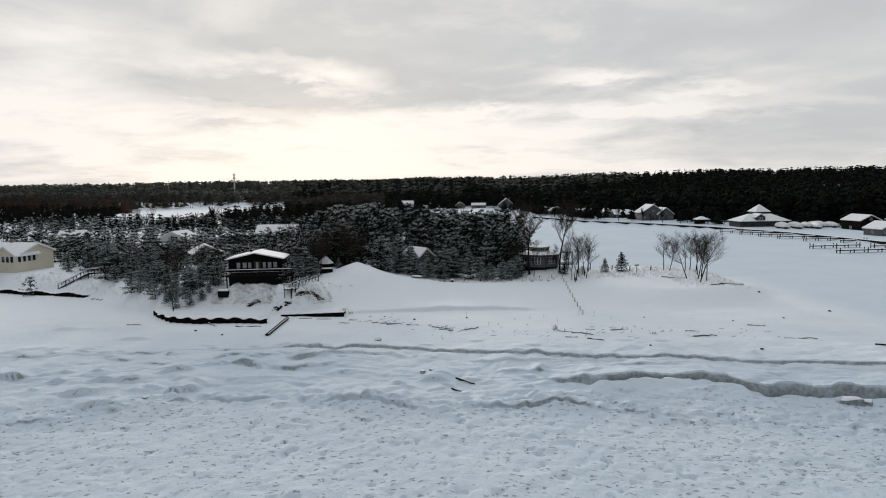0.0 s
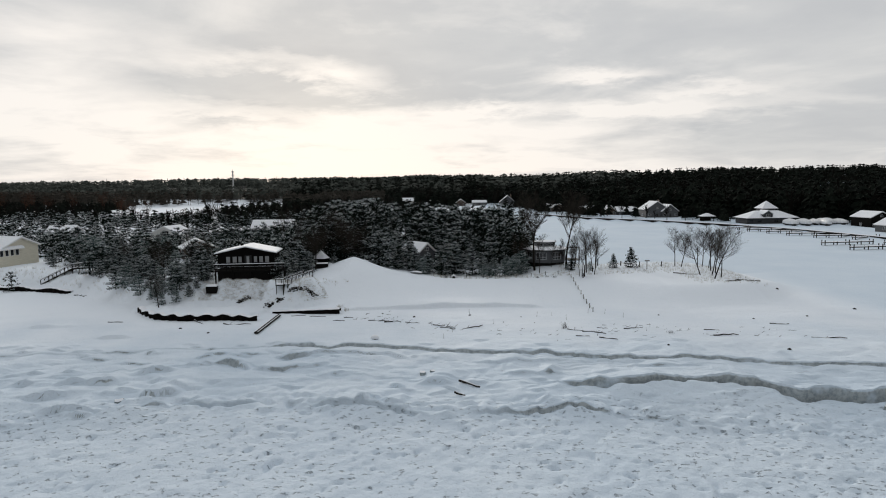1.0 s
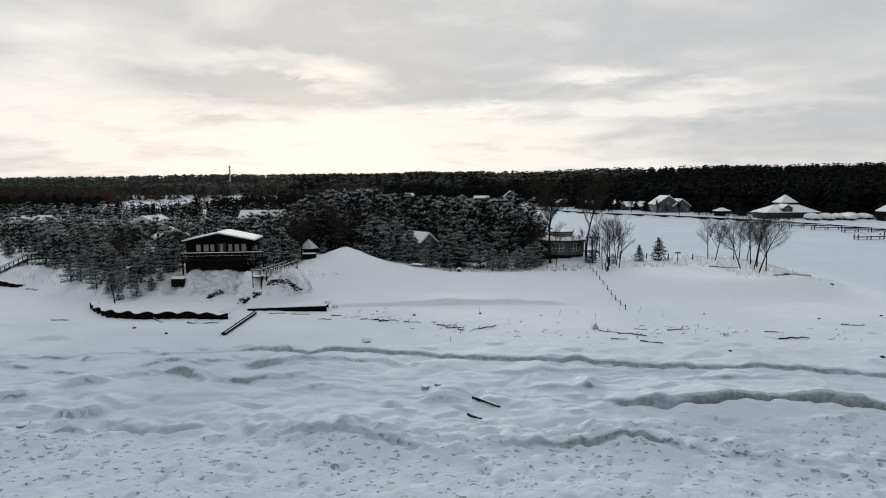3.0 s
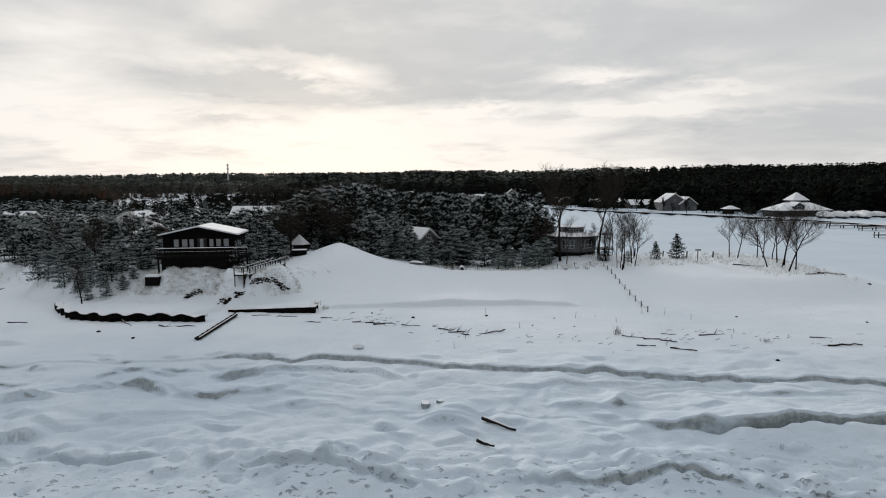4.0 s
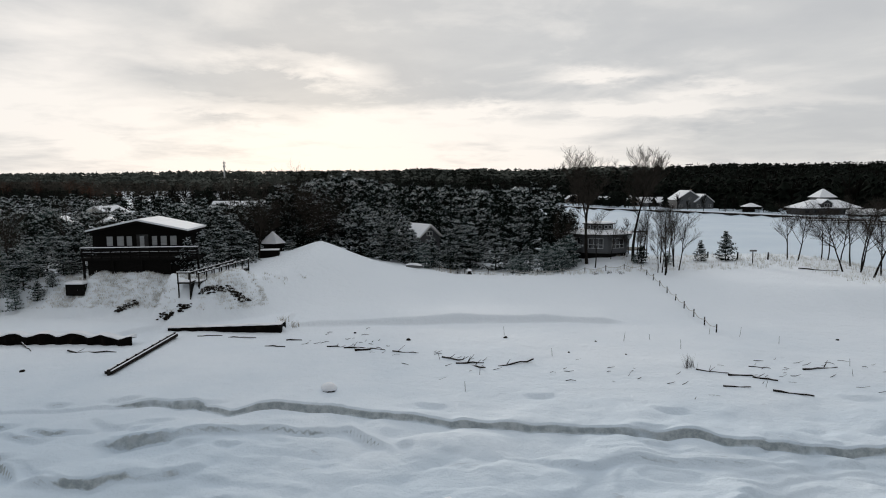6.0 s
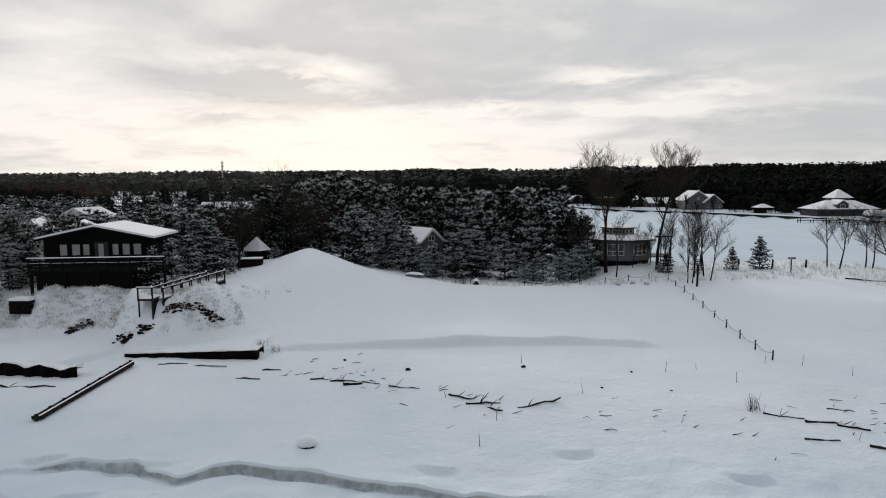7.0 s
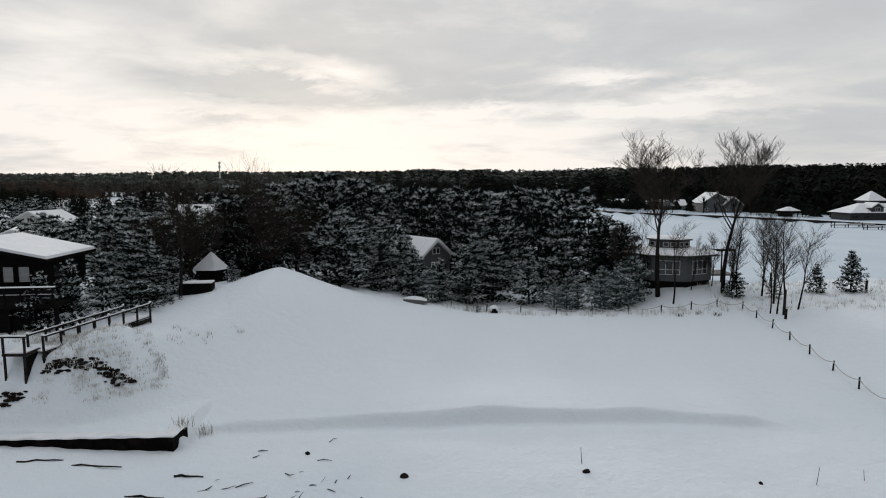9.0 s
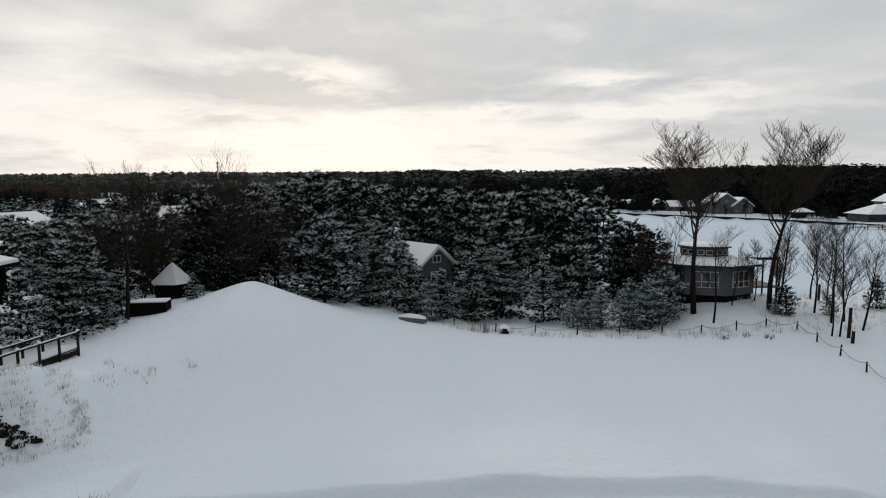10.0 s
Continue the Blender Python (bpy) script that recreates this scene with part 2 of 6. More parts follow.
STEEL_DARK = material("rusted_sheet_piling", (0.0018, 0.0016, 0.0014), (0.0063, 0.0049, 0.0040), 3.0, 0.75, 0.01, 8.0, spots=(0.012, 0.009, 0.007), spot_scale=1.2, spec=0.04)
SOIL = material("dark_eroded_soil", (0.008, 0.007, 0.006), (0.03, 0.026, 0.021), 3.0, 0.95, 0.04, 6.0, spec=0.04)
SIDING_GREY = material("grey_painted_siding", (0.075, 0.078, 0.082), (0.115, 0.118, 0.122), 3.0, 0.7, 0.01, 14.0, stretch=(0.3, 0.3, 8))
SIDING_SLATE = material("slate_grey_siding", (0.075, 0.08, 0.085), (0.11, 0.115, 0.12), 3.0, 0.75, 0.01, 14.0, stretch=(0.3, 0.3, 8))
SIDING_DARK = material("charcoal_siding", (0.03, 0.032, 0.034), (0.055, 0.057, 0.06), 3.0, 0.7, 0.01, 14.0, stretch=(0.3, 0.3, 8))
SIDING_CREAM = material("cream_siding", (0.55, 0.52, 0.42), (0.68, 0.64, 0.53), 2.0, 0.7, 0.01, 12.0, stretch=(0.3, 0.3, 8))
SIDING_WHITE = material("white_siding", (0.62, 0.62, 0.60), (0.75, 0.75, 0.73), 2.0, 0.7, 0.01, 12.0, stretch=(0.3, 0.3, 8))
SIDING_BROWN = material("brown_siding", (0.07, 0.05, 0.04), (0.12, 0.09, 0.07), 2.0, 0.75, 0.01, 12.0, stretch=(0.3, 0.3, 8))
TRIM = material("white_trim_paint", (0.66, 0.66, 0.65), (0.76, 0.76, 0.75), 3.0, 0.6)
TRIM_GREY = material("grey_window_trim", (0.42, 0.43, 0.44), (0.52, 0.53, 0.54), 3.0, 0.6)
TRIM_DARK = material("dark_trim_paint", (0.02, 0.02, 0.02), (0.04, 0.04, 0.04), 3.0, 0.6)
BLIND = material("pale_blinds_behind_glass", (0.30, 0.32, 0.33), (0.42, 0.43, 0.44), 1.5, 0.6, stretch=(1, 1, 12))
GLASS = material("dark_window_glass", (0.010, 0.012, 0.014), (0.028, 0.031, 0.034), 0.8, 0.06, spec=0.6)
METAL = material("galvanised_steel", (0.55, 0.56, 0.57), (0.68, 0.69, 0.70), 2.0, 0.55, metal=0.15)
ROPE = material("snowy_rope", (0.35, 0.33, 0.30), (0.60, 0.60, 0.58), 6.0, 0.9)
WRAP = material("white_shrink_wrap", (0.66, 0.68, 0.70), (0.80, 0.81, 0.82), 1.0, 0.45, 0.03, 2.5)
ICE = material("grey_shore_ice", (0.15, 0.18, 0.185), (0.34, 0.385, 0.39), 2.0, 0.4, 0.06, 4.0)
CHIMNEY = material("brick_chimney_stone", (0.16, 0.12, 0.10), (0.26, 0.21, 0.18), 5.0, 0.9, 0.01, 12.0)


# ---------------- small builders ----------------
class M:
    """Vertices and faces of one mesh, with a material slot for each face."""

    def __init__(self):
        self.v, self.f, self.s = [], [], []

    def add(self, vs, fs, slot=0):
        k = len(self.v)
        self.v.extend(vs)
        self.f.extend(tuple(i + k for i in f) for f in fs)
        self.s.extend([slot] * len(fs))
        return self

    def box(self, x0, x1, y0, y1, z0, z1, slot=0):
        v = [(x, y, z) for z in (z0, z1) for y in (y0, y1) for x in (x0, x1)]
        return self.add(v, [(0, 2, 3, 1), (4, 5, 7, 6), (0, 1, 5, 4), (2, 6, 7, 3), (0, 4, 6, 2), (1, 3, 7, 5)], slot)

    def slab(self, x0, x1, y0, y1, z0, z1, r=0.04, slot=0):
        """A box with its upper edges rounded off."""
        v = [(x0, y0, z0), (x1, y0, z0), (x1, y1, z0), (x0, y1, z0), (x0, y0, z1 - r), (x1, y0, z1 - r), (x1, y1, z1 - r), (x0, y1, z1 - r),
             (x0 + r, y0 + r, z1), (x1 - r, y0 + r, z1), (x1 - r, y1 - r, z1), (x0 + r, y1 - r, z1)]
        f = [(3, 2, 1, 0), (8, 9, 10, 11)]
        for i in range(4):
            j = (i + 1) % 4
            f += [(i, j, j + 4, i + 4), (i + 4, j + 4, j + 8, i + 8)]
        return self.add(v, f, slot)

    def beam(self, p, q, w, h, slot=0):
        p, q = Vector(p), Vector(q)
        d = (q - p).normalized()
        side = d.cross(Vector((0, 0, 1)))
        side = side.normalized() if side.length > 1e-3 else Vector((1, 0, 0))
        up = side.cross(d)
        v = [tuple(e + side * a * w / 2 + up * b * h / 2) for e in (p, q) for a, b in ((-1, -1), (1, -1), (1, 1), (-1, 1))]
        return self.add(v, [(0, 3, 2, 1), (4, 5, 6, 7), (0, 1, 5, 4), (1, 2, 6, 5), (2, 3, 7, 6), (3, 0, 4, 7)], slot)

    def tube(self, pts, radii, n=6, slot=0, caps=True):
        pts = [Vector(p) for p in pts]
        vs, fs = [], []
        for i, p in enumerate(pts):
            d = (pts[min(i + 1, len(pts) - 1)] - pts[max(i - 1, 0)]).normalized()
            a = d.cross(Vector((0.31, 0.17, 0.93) if abs(d.z) < 0.9 else (1, 0.1, 0))).normalized()
            b = d.cross(a)
            r = radii[i] if hasattr(radii, "__len__") else radii
            for k in range(n):
                t = 2 * math.pi * k / n
                vs.append(tuple(p + (a * math.cos(t) + b * math.sin(t)) * r))
        for i in range(len(pts) - 1):
            for k in range(n):
                fs.append((i * n + k, i * n + (k + 1) % n, (i + 1) * n + (k + 1) % n, (i + 1) * n + k))
        if caps:
            fs += [tuple(range(n))[::-1], tuple((len(pts) - 1) * n + k for k in range(n))]
        return self.add(vs, fs, slot)

    def prism(self, ring, z0, z1, slot=0):
        n = len(ring)
        v = [(x, y, z0) for x, y in ring] + [(x, y, z1) for x, y in ring]
        return self.add(v, [tuple(range(n))[::-1], tuple(range(n, 2 * n))] + [(i, (i + 1) % n, n + (i + 1) % n, n + i) for i in range(n)], slot)

    def lump(self, c, r, seed, slot=0, n=7, rings=4, rough=0.25):
        """A rough stone- or clod-like body."""
        rg = random.Random(seed)
        vs, fs = [(c[0], c[1], c[2] - r[2])], []
        for i in range(1, rings):
            t = math.pi * i / rings
            for k in range(n):
                a = 2 * math.pi * k / n
                e = 1 + rg.uniform(-rough, rough)
                vs.append((c[0] + r[0] * e * math.sin(t) * math.cos(a), c[1] + r[1] * e * math.sin(t) * math.sin(a), c[2] - r[2] * e * math.cos(t)))
        vs.append((c[0], c[1], c[2] + r[2] * (1 + rg.uniform(-rough, rough))))
        for k in range(n):
            fs.append((0, 1 + (k + 1) % n, 1 + k))
            for i in range(rings - 2):
                a, b = 1 + i * n + k, 1 + i * n + (k + 1) % n
                fs.append((a, b, b + n, a + n))
            a = 1 + (rings - 2) * n
            fs.append((a + k, a + (k + 1) % n, len(vs) - 1))
        return self.add(vs, fs, slot)

    def mesh(self, name, mats, smooth=False):
        me = bpy.data.meshes.new(name)
        me.from_pydata(self.v, [], self.f)
        for m in mats if isinstance(mats, (list, tuple)) else [mats]:
            me.materials.append(m)
        me.polygons.foreach_set("material_index", self.s)
        me.polygons.foreach_set("use_smooth", [smooth] * len(self.f))
        me.update()
        return me


def part(name, m, mats, parent, label="", smooth=False, at=None):
    ob = new(name, m.mesh(name, mats, smooth))
    ob.parent = parent
    if at is not None:
        ob.matrix_basis = at
    return tagged(ob, label)


def thing(name, label, category, at=None, group="", kind=""):
    ob = new(name)
    ob.empty_display_size = 0.3
    if at is not None:
        ob.matrix_basis = at
    return tagged(ob, label, category, group, kind)


def solid(name, m, mats, label, category, at=None, group="", kind="", smooth=False):
    ob = new(name, m.mesh(name, mats, smooth))
    if at is not None:
        ob.matrix_basis = at
    return tagged(ob, label, category, group, kind)


# ---------------- ground ----------------
def lattice(ix, iy, seed):
    h = (ix * 374761393 + iy * 668265263 + seed * 974634777) & 0xFFFFFFFF
    h = ((h ^ (h >> 13)) * 1274126177) & 0xFFFFFFFF
    return ((h ^ (h >> 16)) & 0xFFFF) / 65535.0


def vnoise(x, y, seed):
    xi, yi = np.floor(x).astype(np.int64), np.floor(y).astype(np.int64)
    u, v = x - xi, y - yi
    u, v = u * u * (3 - 2 * u), v * v * (3 - 2 * v)
    a, b = lattice(xi, yi, seed), lattice(xi + 1, yi, seed)
    c, d = lattice(xi, yi + 1, seed), lattice(xi + 1, yi + 1, seed)
    return (a + (b - a) * u) * (1 - v) + (c + (d - c) * u) * v - 0.5


def fbm(x, y, size, seed, octaves=4):
    s = np.zeros_like(x)
    for o in range(octaves):
        k = 2 ** o / size
        s = s + vnoise(x * k, y * k, seed + o) * 0.5 ** o
    return s


def ss(v):
    v = np.clip(v, 0, 1)
    return v * v * (3 - 2 * v)


def bell(v):
    return np.exp(-v * v)


RIVER = [(30, 147), (50, 150), (62, 143), (69, 131), (76, 60), (300, 20), (240, 140), (175, 190), (152, 214), (144, 258), (129, 295), (108, 330), (80, 362), (51, 430),
         (17, 474), (-42, 511), (-110, 545), (-160, 600), (-181, 730), (-274, 710), (-330, 668), (-280, 560), (-248, 482), (-205, 385), (-193, 365), (-172, 400), (-160, 450), (-142, 495),
         (-60, 470), (-5, 400), (22, 290), (27, 200)]


def river_distance(x, y):
    """Metres to the river's bank, positive on the ice."""
    best, inside = np.full(x.shape, 1e9), np.zeros(x.shape, bool)
    for (ax, ay), (bx, by) in zip(RIVER, RIVER[1:] + RIVER[:1]):
        dx, dy = bx - ax, by - ay
        t = np.clip(((x - ax) * dx + (y - ay) * dy) / (dx * dx + dy * dy), 0, 1)
        best = np.minimum(best, np.hypot(x - ax - t * dx, y - ay - t * dy))
        cross = ((ay > y) != (by > y)) & (x < ax + (y - ay) / (by - ay + 1e-9) * dx)
        inside ^= cross
    return np.where(inside, best, -best)


# broken edges of the shore ice, front to back: x and y along the edge, height by x, lip, wander
EDGES = [
    ([-75, -49.7, -42, -37.6, -33.4, -25.4, -20.8, -17.1, -12.9, -7.5, -4.9, -0.2, 2.1, 5.5, 10.6, 13.2, 14.8, 23, 32, 41, 60, 76], [62, 59, 57.6, 58.8, 61.1, 63.0, 63.6, 64.4, 63.2, 62.6, 61.6, 59.6, 60.6, 61.2, 61.2, 61.8, 60.6, 57.4, 56.2, 55.4, 55, 55], ([-75, -36, -24, -8, 5, 12, 15, 22, 60], [0.2, 0.25, 0.4, 0.42, 0.3, 0.38, 0.3, 0.1, 0.1]), 1.2, 0.42),
    ([-75, -45, -34.6, -27.7, -22, -12.5, -3, 5, 12, 14.1, 18.8, 24.4, 29.3, 32.6, 34.5, 45, 60, 76], [74, 71, 73.7, 76.4, 74.7, 72.2, 70.5, 69.5, 68.2, 67.4, 66.4, 67.2, 67.3, 65.2, 63.6, 62.4, 63, 63],
     ([-75, -24, 4, 11, 14, 18, 40, 60], [0.12, 0.1, 0.06, 0.1, 0.5, 1.05, 1.15, 1.0]), 5.0, 0.5),
    ([-75, -39, -31.3, -27.9, -19.9, -18.5, -14.2, -11.7, -8.3, -4.3, -0.5, 3.2, 6.8, 10.1, 13.3, 16.3, 19.3, 21.8, 24.4, 33, 41, 60, 76], [79, 81, 82.1, 82.8, 84.4, 84.0, 82.9, 83.9, 82.9, 81.6, 80.9, 80.3, 80.1, 79.1, 78, 77, 76.6, 76.3, 76, 74.5, 73, 71, 70], ([-75, -34, -22, -17, -8, 60], [0.12, 0.2, 0.3, 0.4, 0.42, 0.44]), 3.0, 0.16),
]
# short ledges of broken ice: x and y along the edge, height, lip, wander
SMALL_EDGES = [
    ([-20.8, -17.7, -14.6, -11.2, -6.7, -5.4, -3.2], [77.1, 77.7, 78.6, 79.2, 79.9, 78.4, 76.6], 0.38, 1.5, 0.3),
    ([-29, -27.2, -24.9, -22.5, -21], [76.4, 76.5, 76.0, 74.8, 73.5], 0.5, 1.6, 0.3),
    ([-22, -16, -12.8, -8.9, -6], [73.4, 74.0, 73.6, 73.0, 73.2], 0.34, 2.0, 0.3),
    ([-6, -2.9, -0.5, 2], [68.0, 68.3, 68.8, 68.0], 0.42, 2.2, 0.2),
    ([-57, -53, -50, -47, -44], [70.6, 71.2, 71.8, 72.4, 72.8], 0.75, 2.4, 0.2),
    ([-46, -44, -40, -36, -34], [69.4, 69.4, 68.7, 70, 70.4], 0.7, 1.4, 0.15),
    ([-43, -40.5, -38.5, -36, -34.5], [65, 65, 65.6, 67, 67.4], 0.8, 1.3, 0.15),
    ([-38, -36, -33.8, -32], [61.2, 61.3, 61.8, 62.4], 0.65, 1.2, 0.15),
    ([-31, -29, -27.4, -26], [65, 65.3, 66.6, 67], 0.7, 1.3, 0.15),
    ([-35, -33, -30.5, -29], [72.6, 72.6, 73.4, 73.6], 0.55, 1.2, 0.4),
    ([-48, -46, -44, -42], [88.3, 88.5, 88.8, 88.6], 0.4, 1.2, 0.3),
    ([-62, -59, -57, -54], [94.8, 95.2, 95.4, 95.0], 0.4, 1.2, 0.3),
    ([6, 12, 16, 20], [71.6, 71.2, 70.4, 70.6], 0.34, 2.6, 0.5),
    ([3, 10, 22, 30], [76.4, 75.6, 72.6, 71.5], 0.26, 2.4, 0.8),
]
_rl = random.Random(41)
# crescent-shaped breaks in the crust: middle, half length, height, bow
CRESCENTS = [(-13.9, 63.4, 0.9, 0.4, 0.3), (-7.4, 62.8, 0.7, 0.4, 0.4), (-6.5, 64.2, 0.8, 0.35, -0.4), (-4.4, 62.5, 1.0, 0.42, 0.3), (-4.4, 67.9, 0.9, 0.35, -0.5), (-0.2, 65.4, 1.0, 0.28, 0.3), (-3.2, 66.2, 0.9, 0.22, 0.2), (1.0, 66.9, 0.8, 0.35, -0.6)]
CRESCENTS += [(_rl.uniform(-62, 46), 61 + 25 * _rl.random() ** 1.4, _rl.uniform(0.4, 1.3), _rl.uniform(0.10, 0.28), _rl.uniform(-0.3, 0.3)) for _ in range(90)]
CRESCENTS += [(_rl.uniform(-60, -14), 60 + 24 * _rl.random(), _rl.uniform(0.6, 2.2), _rl.uniform(0.15, 0.38), _rl.uniform(-0.3, 0.3)) for _ in range(36)]


def edge_line(k, x):
    ex, ey, _, _, wander = EDGES[k]
    return np.interp(x, ex, ey) + wander * 2.0 * (fbm(x, x * 0 + k * 7.3, 4.0, 40 + k, 3) + 0.5 * fbm(x, x * 0 + k * 7.3, 1.3, 48 + k, 2))


def height(x, y):
    x, y = np.atleast_1d(np.asarray(x, float)), np.atleast_1d(np.asarray(y, float))
    toe = np.interp(x, [-400, -95, -75, -58, -51, -44, -30, -27.5, -21, -16, 26, 40, 55, 66, 74], [190, 130.5, 124.5, 112, 107.5, 104.3, 104.3, 103.0, 102.8, 103.3, 104, 103, 107, 119, 128])
    top = np.interp(x, [-400, -90, -70, -45, -30, -22, -17.5, -10, -6, 0, 10, 26, 40, 55, 63, 70], [4.0, 4.2, 4.4, 5.2, 5.5, 4.9, 4.3, 3.2, 2.7, 2.1, 2.1, 2.6, 3.1, 3.0, 1.6, 0.0])
    wide = np.interp(x, [-90, -60, -46, -30, -27, -22.5, -18.5, -10, 26, 40, 60], [8, 7, 5.5, 4.6, 3.3, 4.4, 15, 24, 24, 12, 9])
    beach = np.interp(y, [-1000, 56, 64, 86, 102, 140], [0, 0, 0.35, 0.6, 0.95, 1.1])
    beach = np.where(x > 40, beach * ss((90 - x) / 50), beach)
    u = np.clip((y - toe) / wide, 0, 1)
    z = beach + (top - beach) * ss(u) * (top > beach)
    # the dune by the house
    dx = x + 17.5
    z = z + 2.85 * np.exp(-(np.abs(dx) / np.where(dx > 0, 8.0, 4.6)) ** 1.4) * bell((y - 125.5) / np.where(y < 125.5, 9.5, 7.0))
    z = z - 0.7 * ss((x + 6) / 8) * ss((30 - x) / 8) * bell((y - 136) / 5) * 0.6
    # snowed-in terrace behind the sheet piling
    wl = np.interp(x, [-50.2, -47.5, -44.6, -39.4, -33.1, -30.2, -28.6, -27.2, -16.5, -16.3], [105.2, 101.8, 99.3, 97.9, 98.2, 98.0, 100.8, 102.5, 102.1, 103.6])
    fill = np.interp(x, [-33, -27.2, -16], [1.75, 1.27, 1.66]) * ss((y - wl - 0.15) / np.interp(x, [-31, -29.5, -28, -27.2], [0.6, 3.0, 3.0, 0.6])) * ss((x + 50.5) / 1.5) * ss((-16.1 - x) / 0.4)
    z = np.maximum(z, fill)
    z = z + 2.0 * bell((x - 22.0) / 6.5) * bell((y - 139.2) / 7.5)
    # the knoll under the landing's far side, and hummocks on the bluff
    z = z + 1.4 * bell((x + 22.1) / 1.8) * bell((y - 107.6) / 2.0)
    bl = ss((-20 - x) / 4) * bell((y - toe - 3.2) / 2.6)
    z = z + bl * (fbm(x, y, 3.0, 5) * 1.1 + np.abs(fbm(x, y, 1.6, 6, 2)) * 0.7)
    # long drift across the beach
    dc = np.interp(x, [-18, -12, -6, 0, 5, 10, 16], [104.6, 105.0, 105.8, 106.3, 106.5, 106.3, 105.6]) + 0.25 * fbm(x, y * 0, 4, 8)
    z = z + 0.55 * ss((x + 18) / 5) * ss((17 - x) / 3) * (0.8 + 0.9 * fbm(x, y * 0, 6, 9, 2)) * np.where(y < dc, ss((y - dc + 0.4) / 0.4) - 0.22 * bell((y - dc + 0.75) / 0.5), bell((y - dc) / 6.0))
    # shore ice: hummocks, then broken edges
    zone = ss((y - 58) / 6) * ss((88 - y) / 8) * ss((130 - np.abs(x)) / 40)
    hum = fbm(x * 0.85, y, 6.0, 20, 4) * 1.2 + np.abs(fbm(x * 0.8, y, 3.4, 30, 3)) * 1.0
    z = z + zone * (hum * 0.52 + 0.02)
    q = fbm(x * 0.7, y, 6.5, 180, 3) * 5.0
    fq = q - np.floor(q)
    z = z + 0.12 * ss((y - 60) / 3) * ss((82 - y) / 8) * (np.floor(q) + ss((fq - 0.86) / 0.14) - 0.55 * q)
    near = ss((86 - np.abs(x)) / 12)
    # lumps along the front of the shelf
    front = y - np.interp(x, EDGES[0][0], EDGES[0][1])
    lumps = bell((front - 1.0) / 2.4) * ss((86 - np.abs(x)) / 12)
    z = z + lumps * (np.abs(fbm(x, y, 1.5, 410, 2)) * 0.9 - 0.1 + fbm(x, y, 0.7, 420, 2) * 0.12)
    for k, (ex, ey, hx, lip, wander) in enumerate(EDGES):
        d = y - edge_line(k, x)
        gaps = np.clip(fbm(x, x * 0 + k * 3.1, 5.0, 60 + k, 3) * (3.2 if k == 0 else 2.2) + (0.55 if k == 0 else 0.75), 0.05 if k < 2 else 0.6, 1.15)
        hh = np.interp(x, *hx) * np.where((k == 1) & (x > 13) | (k == 0) & (x > 4) & (x < 15.5) | (k == 2) & (x > -18), np.maximum(gaps, 0.9), gaps)
        wide_ = 0.2 if k == 1 else 0.16
        if k == 1:
            plate = np.floor(x / 3.1 + 0.3 * fbm(x, x * 0, 6.0, 77, 2))
            tilt = 0.30 + 0.35 * lattice(plate.astype(np.int64), plate.astype(np.int64) * 0 + 5, 78)
            e = -d - 0.25 * lattice(plate.astype(np.int64), plate.astype(np.int64) * 0 + 9, 79)
            z = z + near * tilt * ss((x - 16.5) / 1.5) * ss((33.5 - x) / 1.0) * ss((e - 0.5) / 0.16) * np.exp(-np.clip(e - 0.66, 0, None) / 2.6)
        z = z + near * hh * (ss((d + wide_ / 2) / wide_) * np.exp(-np.clip(d, 0, None) / lip) - (0.45 * bell((d + 0.28) / 0.22) if k == 1 else 0.5 * bell((d + 0.22) / 0.18)))
    for k, (ex, ey, h, lip, wander) in enumerate(SMALL_EDGES):
        d = y - np.interp(x, ex, ey) - wander * 2.0 * fbm(x, x * 0 + k * 5.1, 3.0, 240 + k, 2)
        z = z + ss((x - ex[0]) / 1.9) * ss((ex[-1] - x) / 1.9) * h * (ss((d + 0.12) / 0.24) * np.exp(-np.clip(d, 0, None) / lip) - 0.3 * bell((d + 0.35) / 0.4)) * np.clip(0.75 + 2.0 * fbm(x, x * 0 + k * 2.7, 3.0, 320 + k, 2), 0.1, 1.2)
    for cx, cy, half, h, bow in CRESCENTS:
        at = np.nonzero((np.abs(x - cx) < half) & (np.abs(y - cy) < 3.5))
        if len(at[0]):
            u = (x[at] - cx) / half
            d = y[at] - cy - bow * u * half - 0.35 * half * u * u
            z[at] = z[at] + h * np.sqrt(1 - u * u) * (ss((d + 0.13) / 0.26) * np.exp(-np.clip(d, 0, None) / (0.5 + half * 0.5)) - 0.45 * bell((d + 0.28) / 0.26))
    # pitted snow on the lake ice
    pit = ss((64 - y) / 3) * ss((y - 20) / 10)
    z = z + pit * (fbm(x, y, 1.0, 80, 3) * 0.16 + fbm(x, y, 5.0, 90, 2) * 0.12 - 1.3 * np.clip(vnoise(x * 1.25, y * 1.4, 95) + vnoise(x * 2.3, y * 2.3, 97) * 0.6 - 0.36, 0, 0.35))
    # beach ripples
    z = z + ss((y - 84) / 4) * ss((112 - y) / 5) * fbm(x * 0.5, y, 3.0, 110, 3) * 0.14
    z = z + ss((y - 108) / 6) * fbm(x, y, 9.0, 130, 3) * 0.22
    # land behind: gentle, then wooded hills
    start = np.interp(x, [-60, 200], [740, 430])
    z = z + ss((y - start) / (980 - start)) * np.interp(x, [-1400, -500, 0, 500, 1400], [12, 14, 18, 26, 33]) * (1 + 0.25 * fbm(x, y, 300, 150, 3))
    z = z + ss((y - 1050) / 200) * ss((1900 - y) / 600) * 6
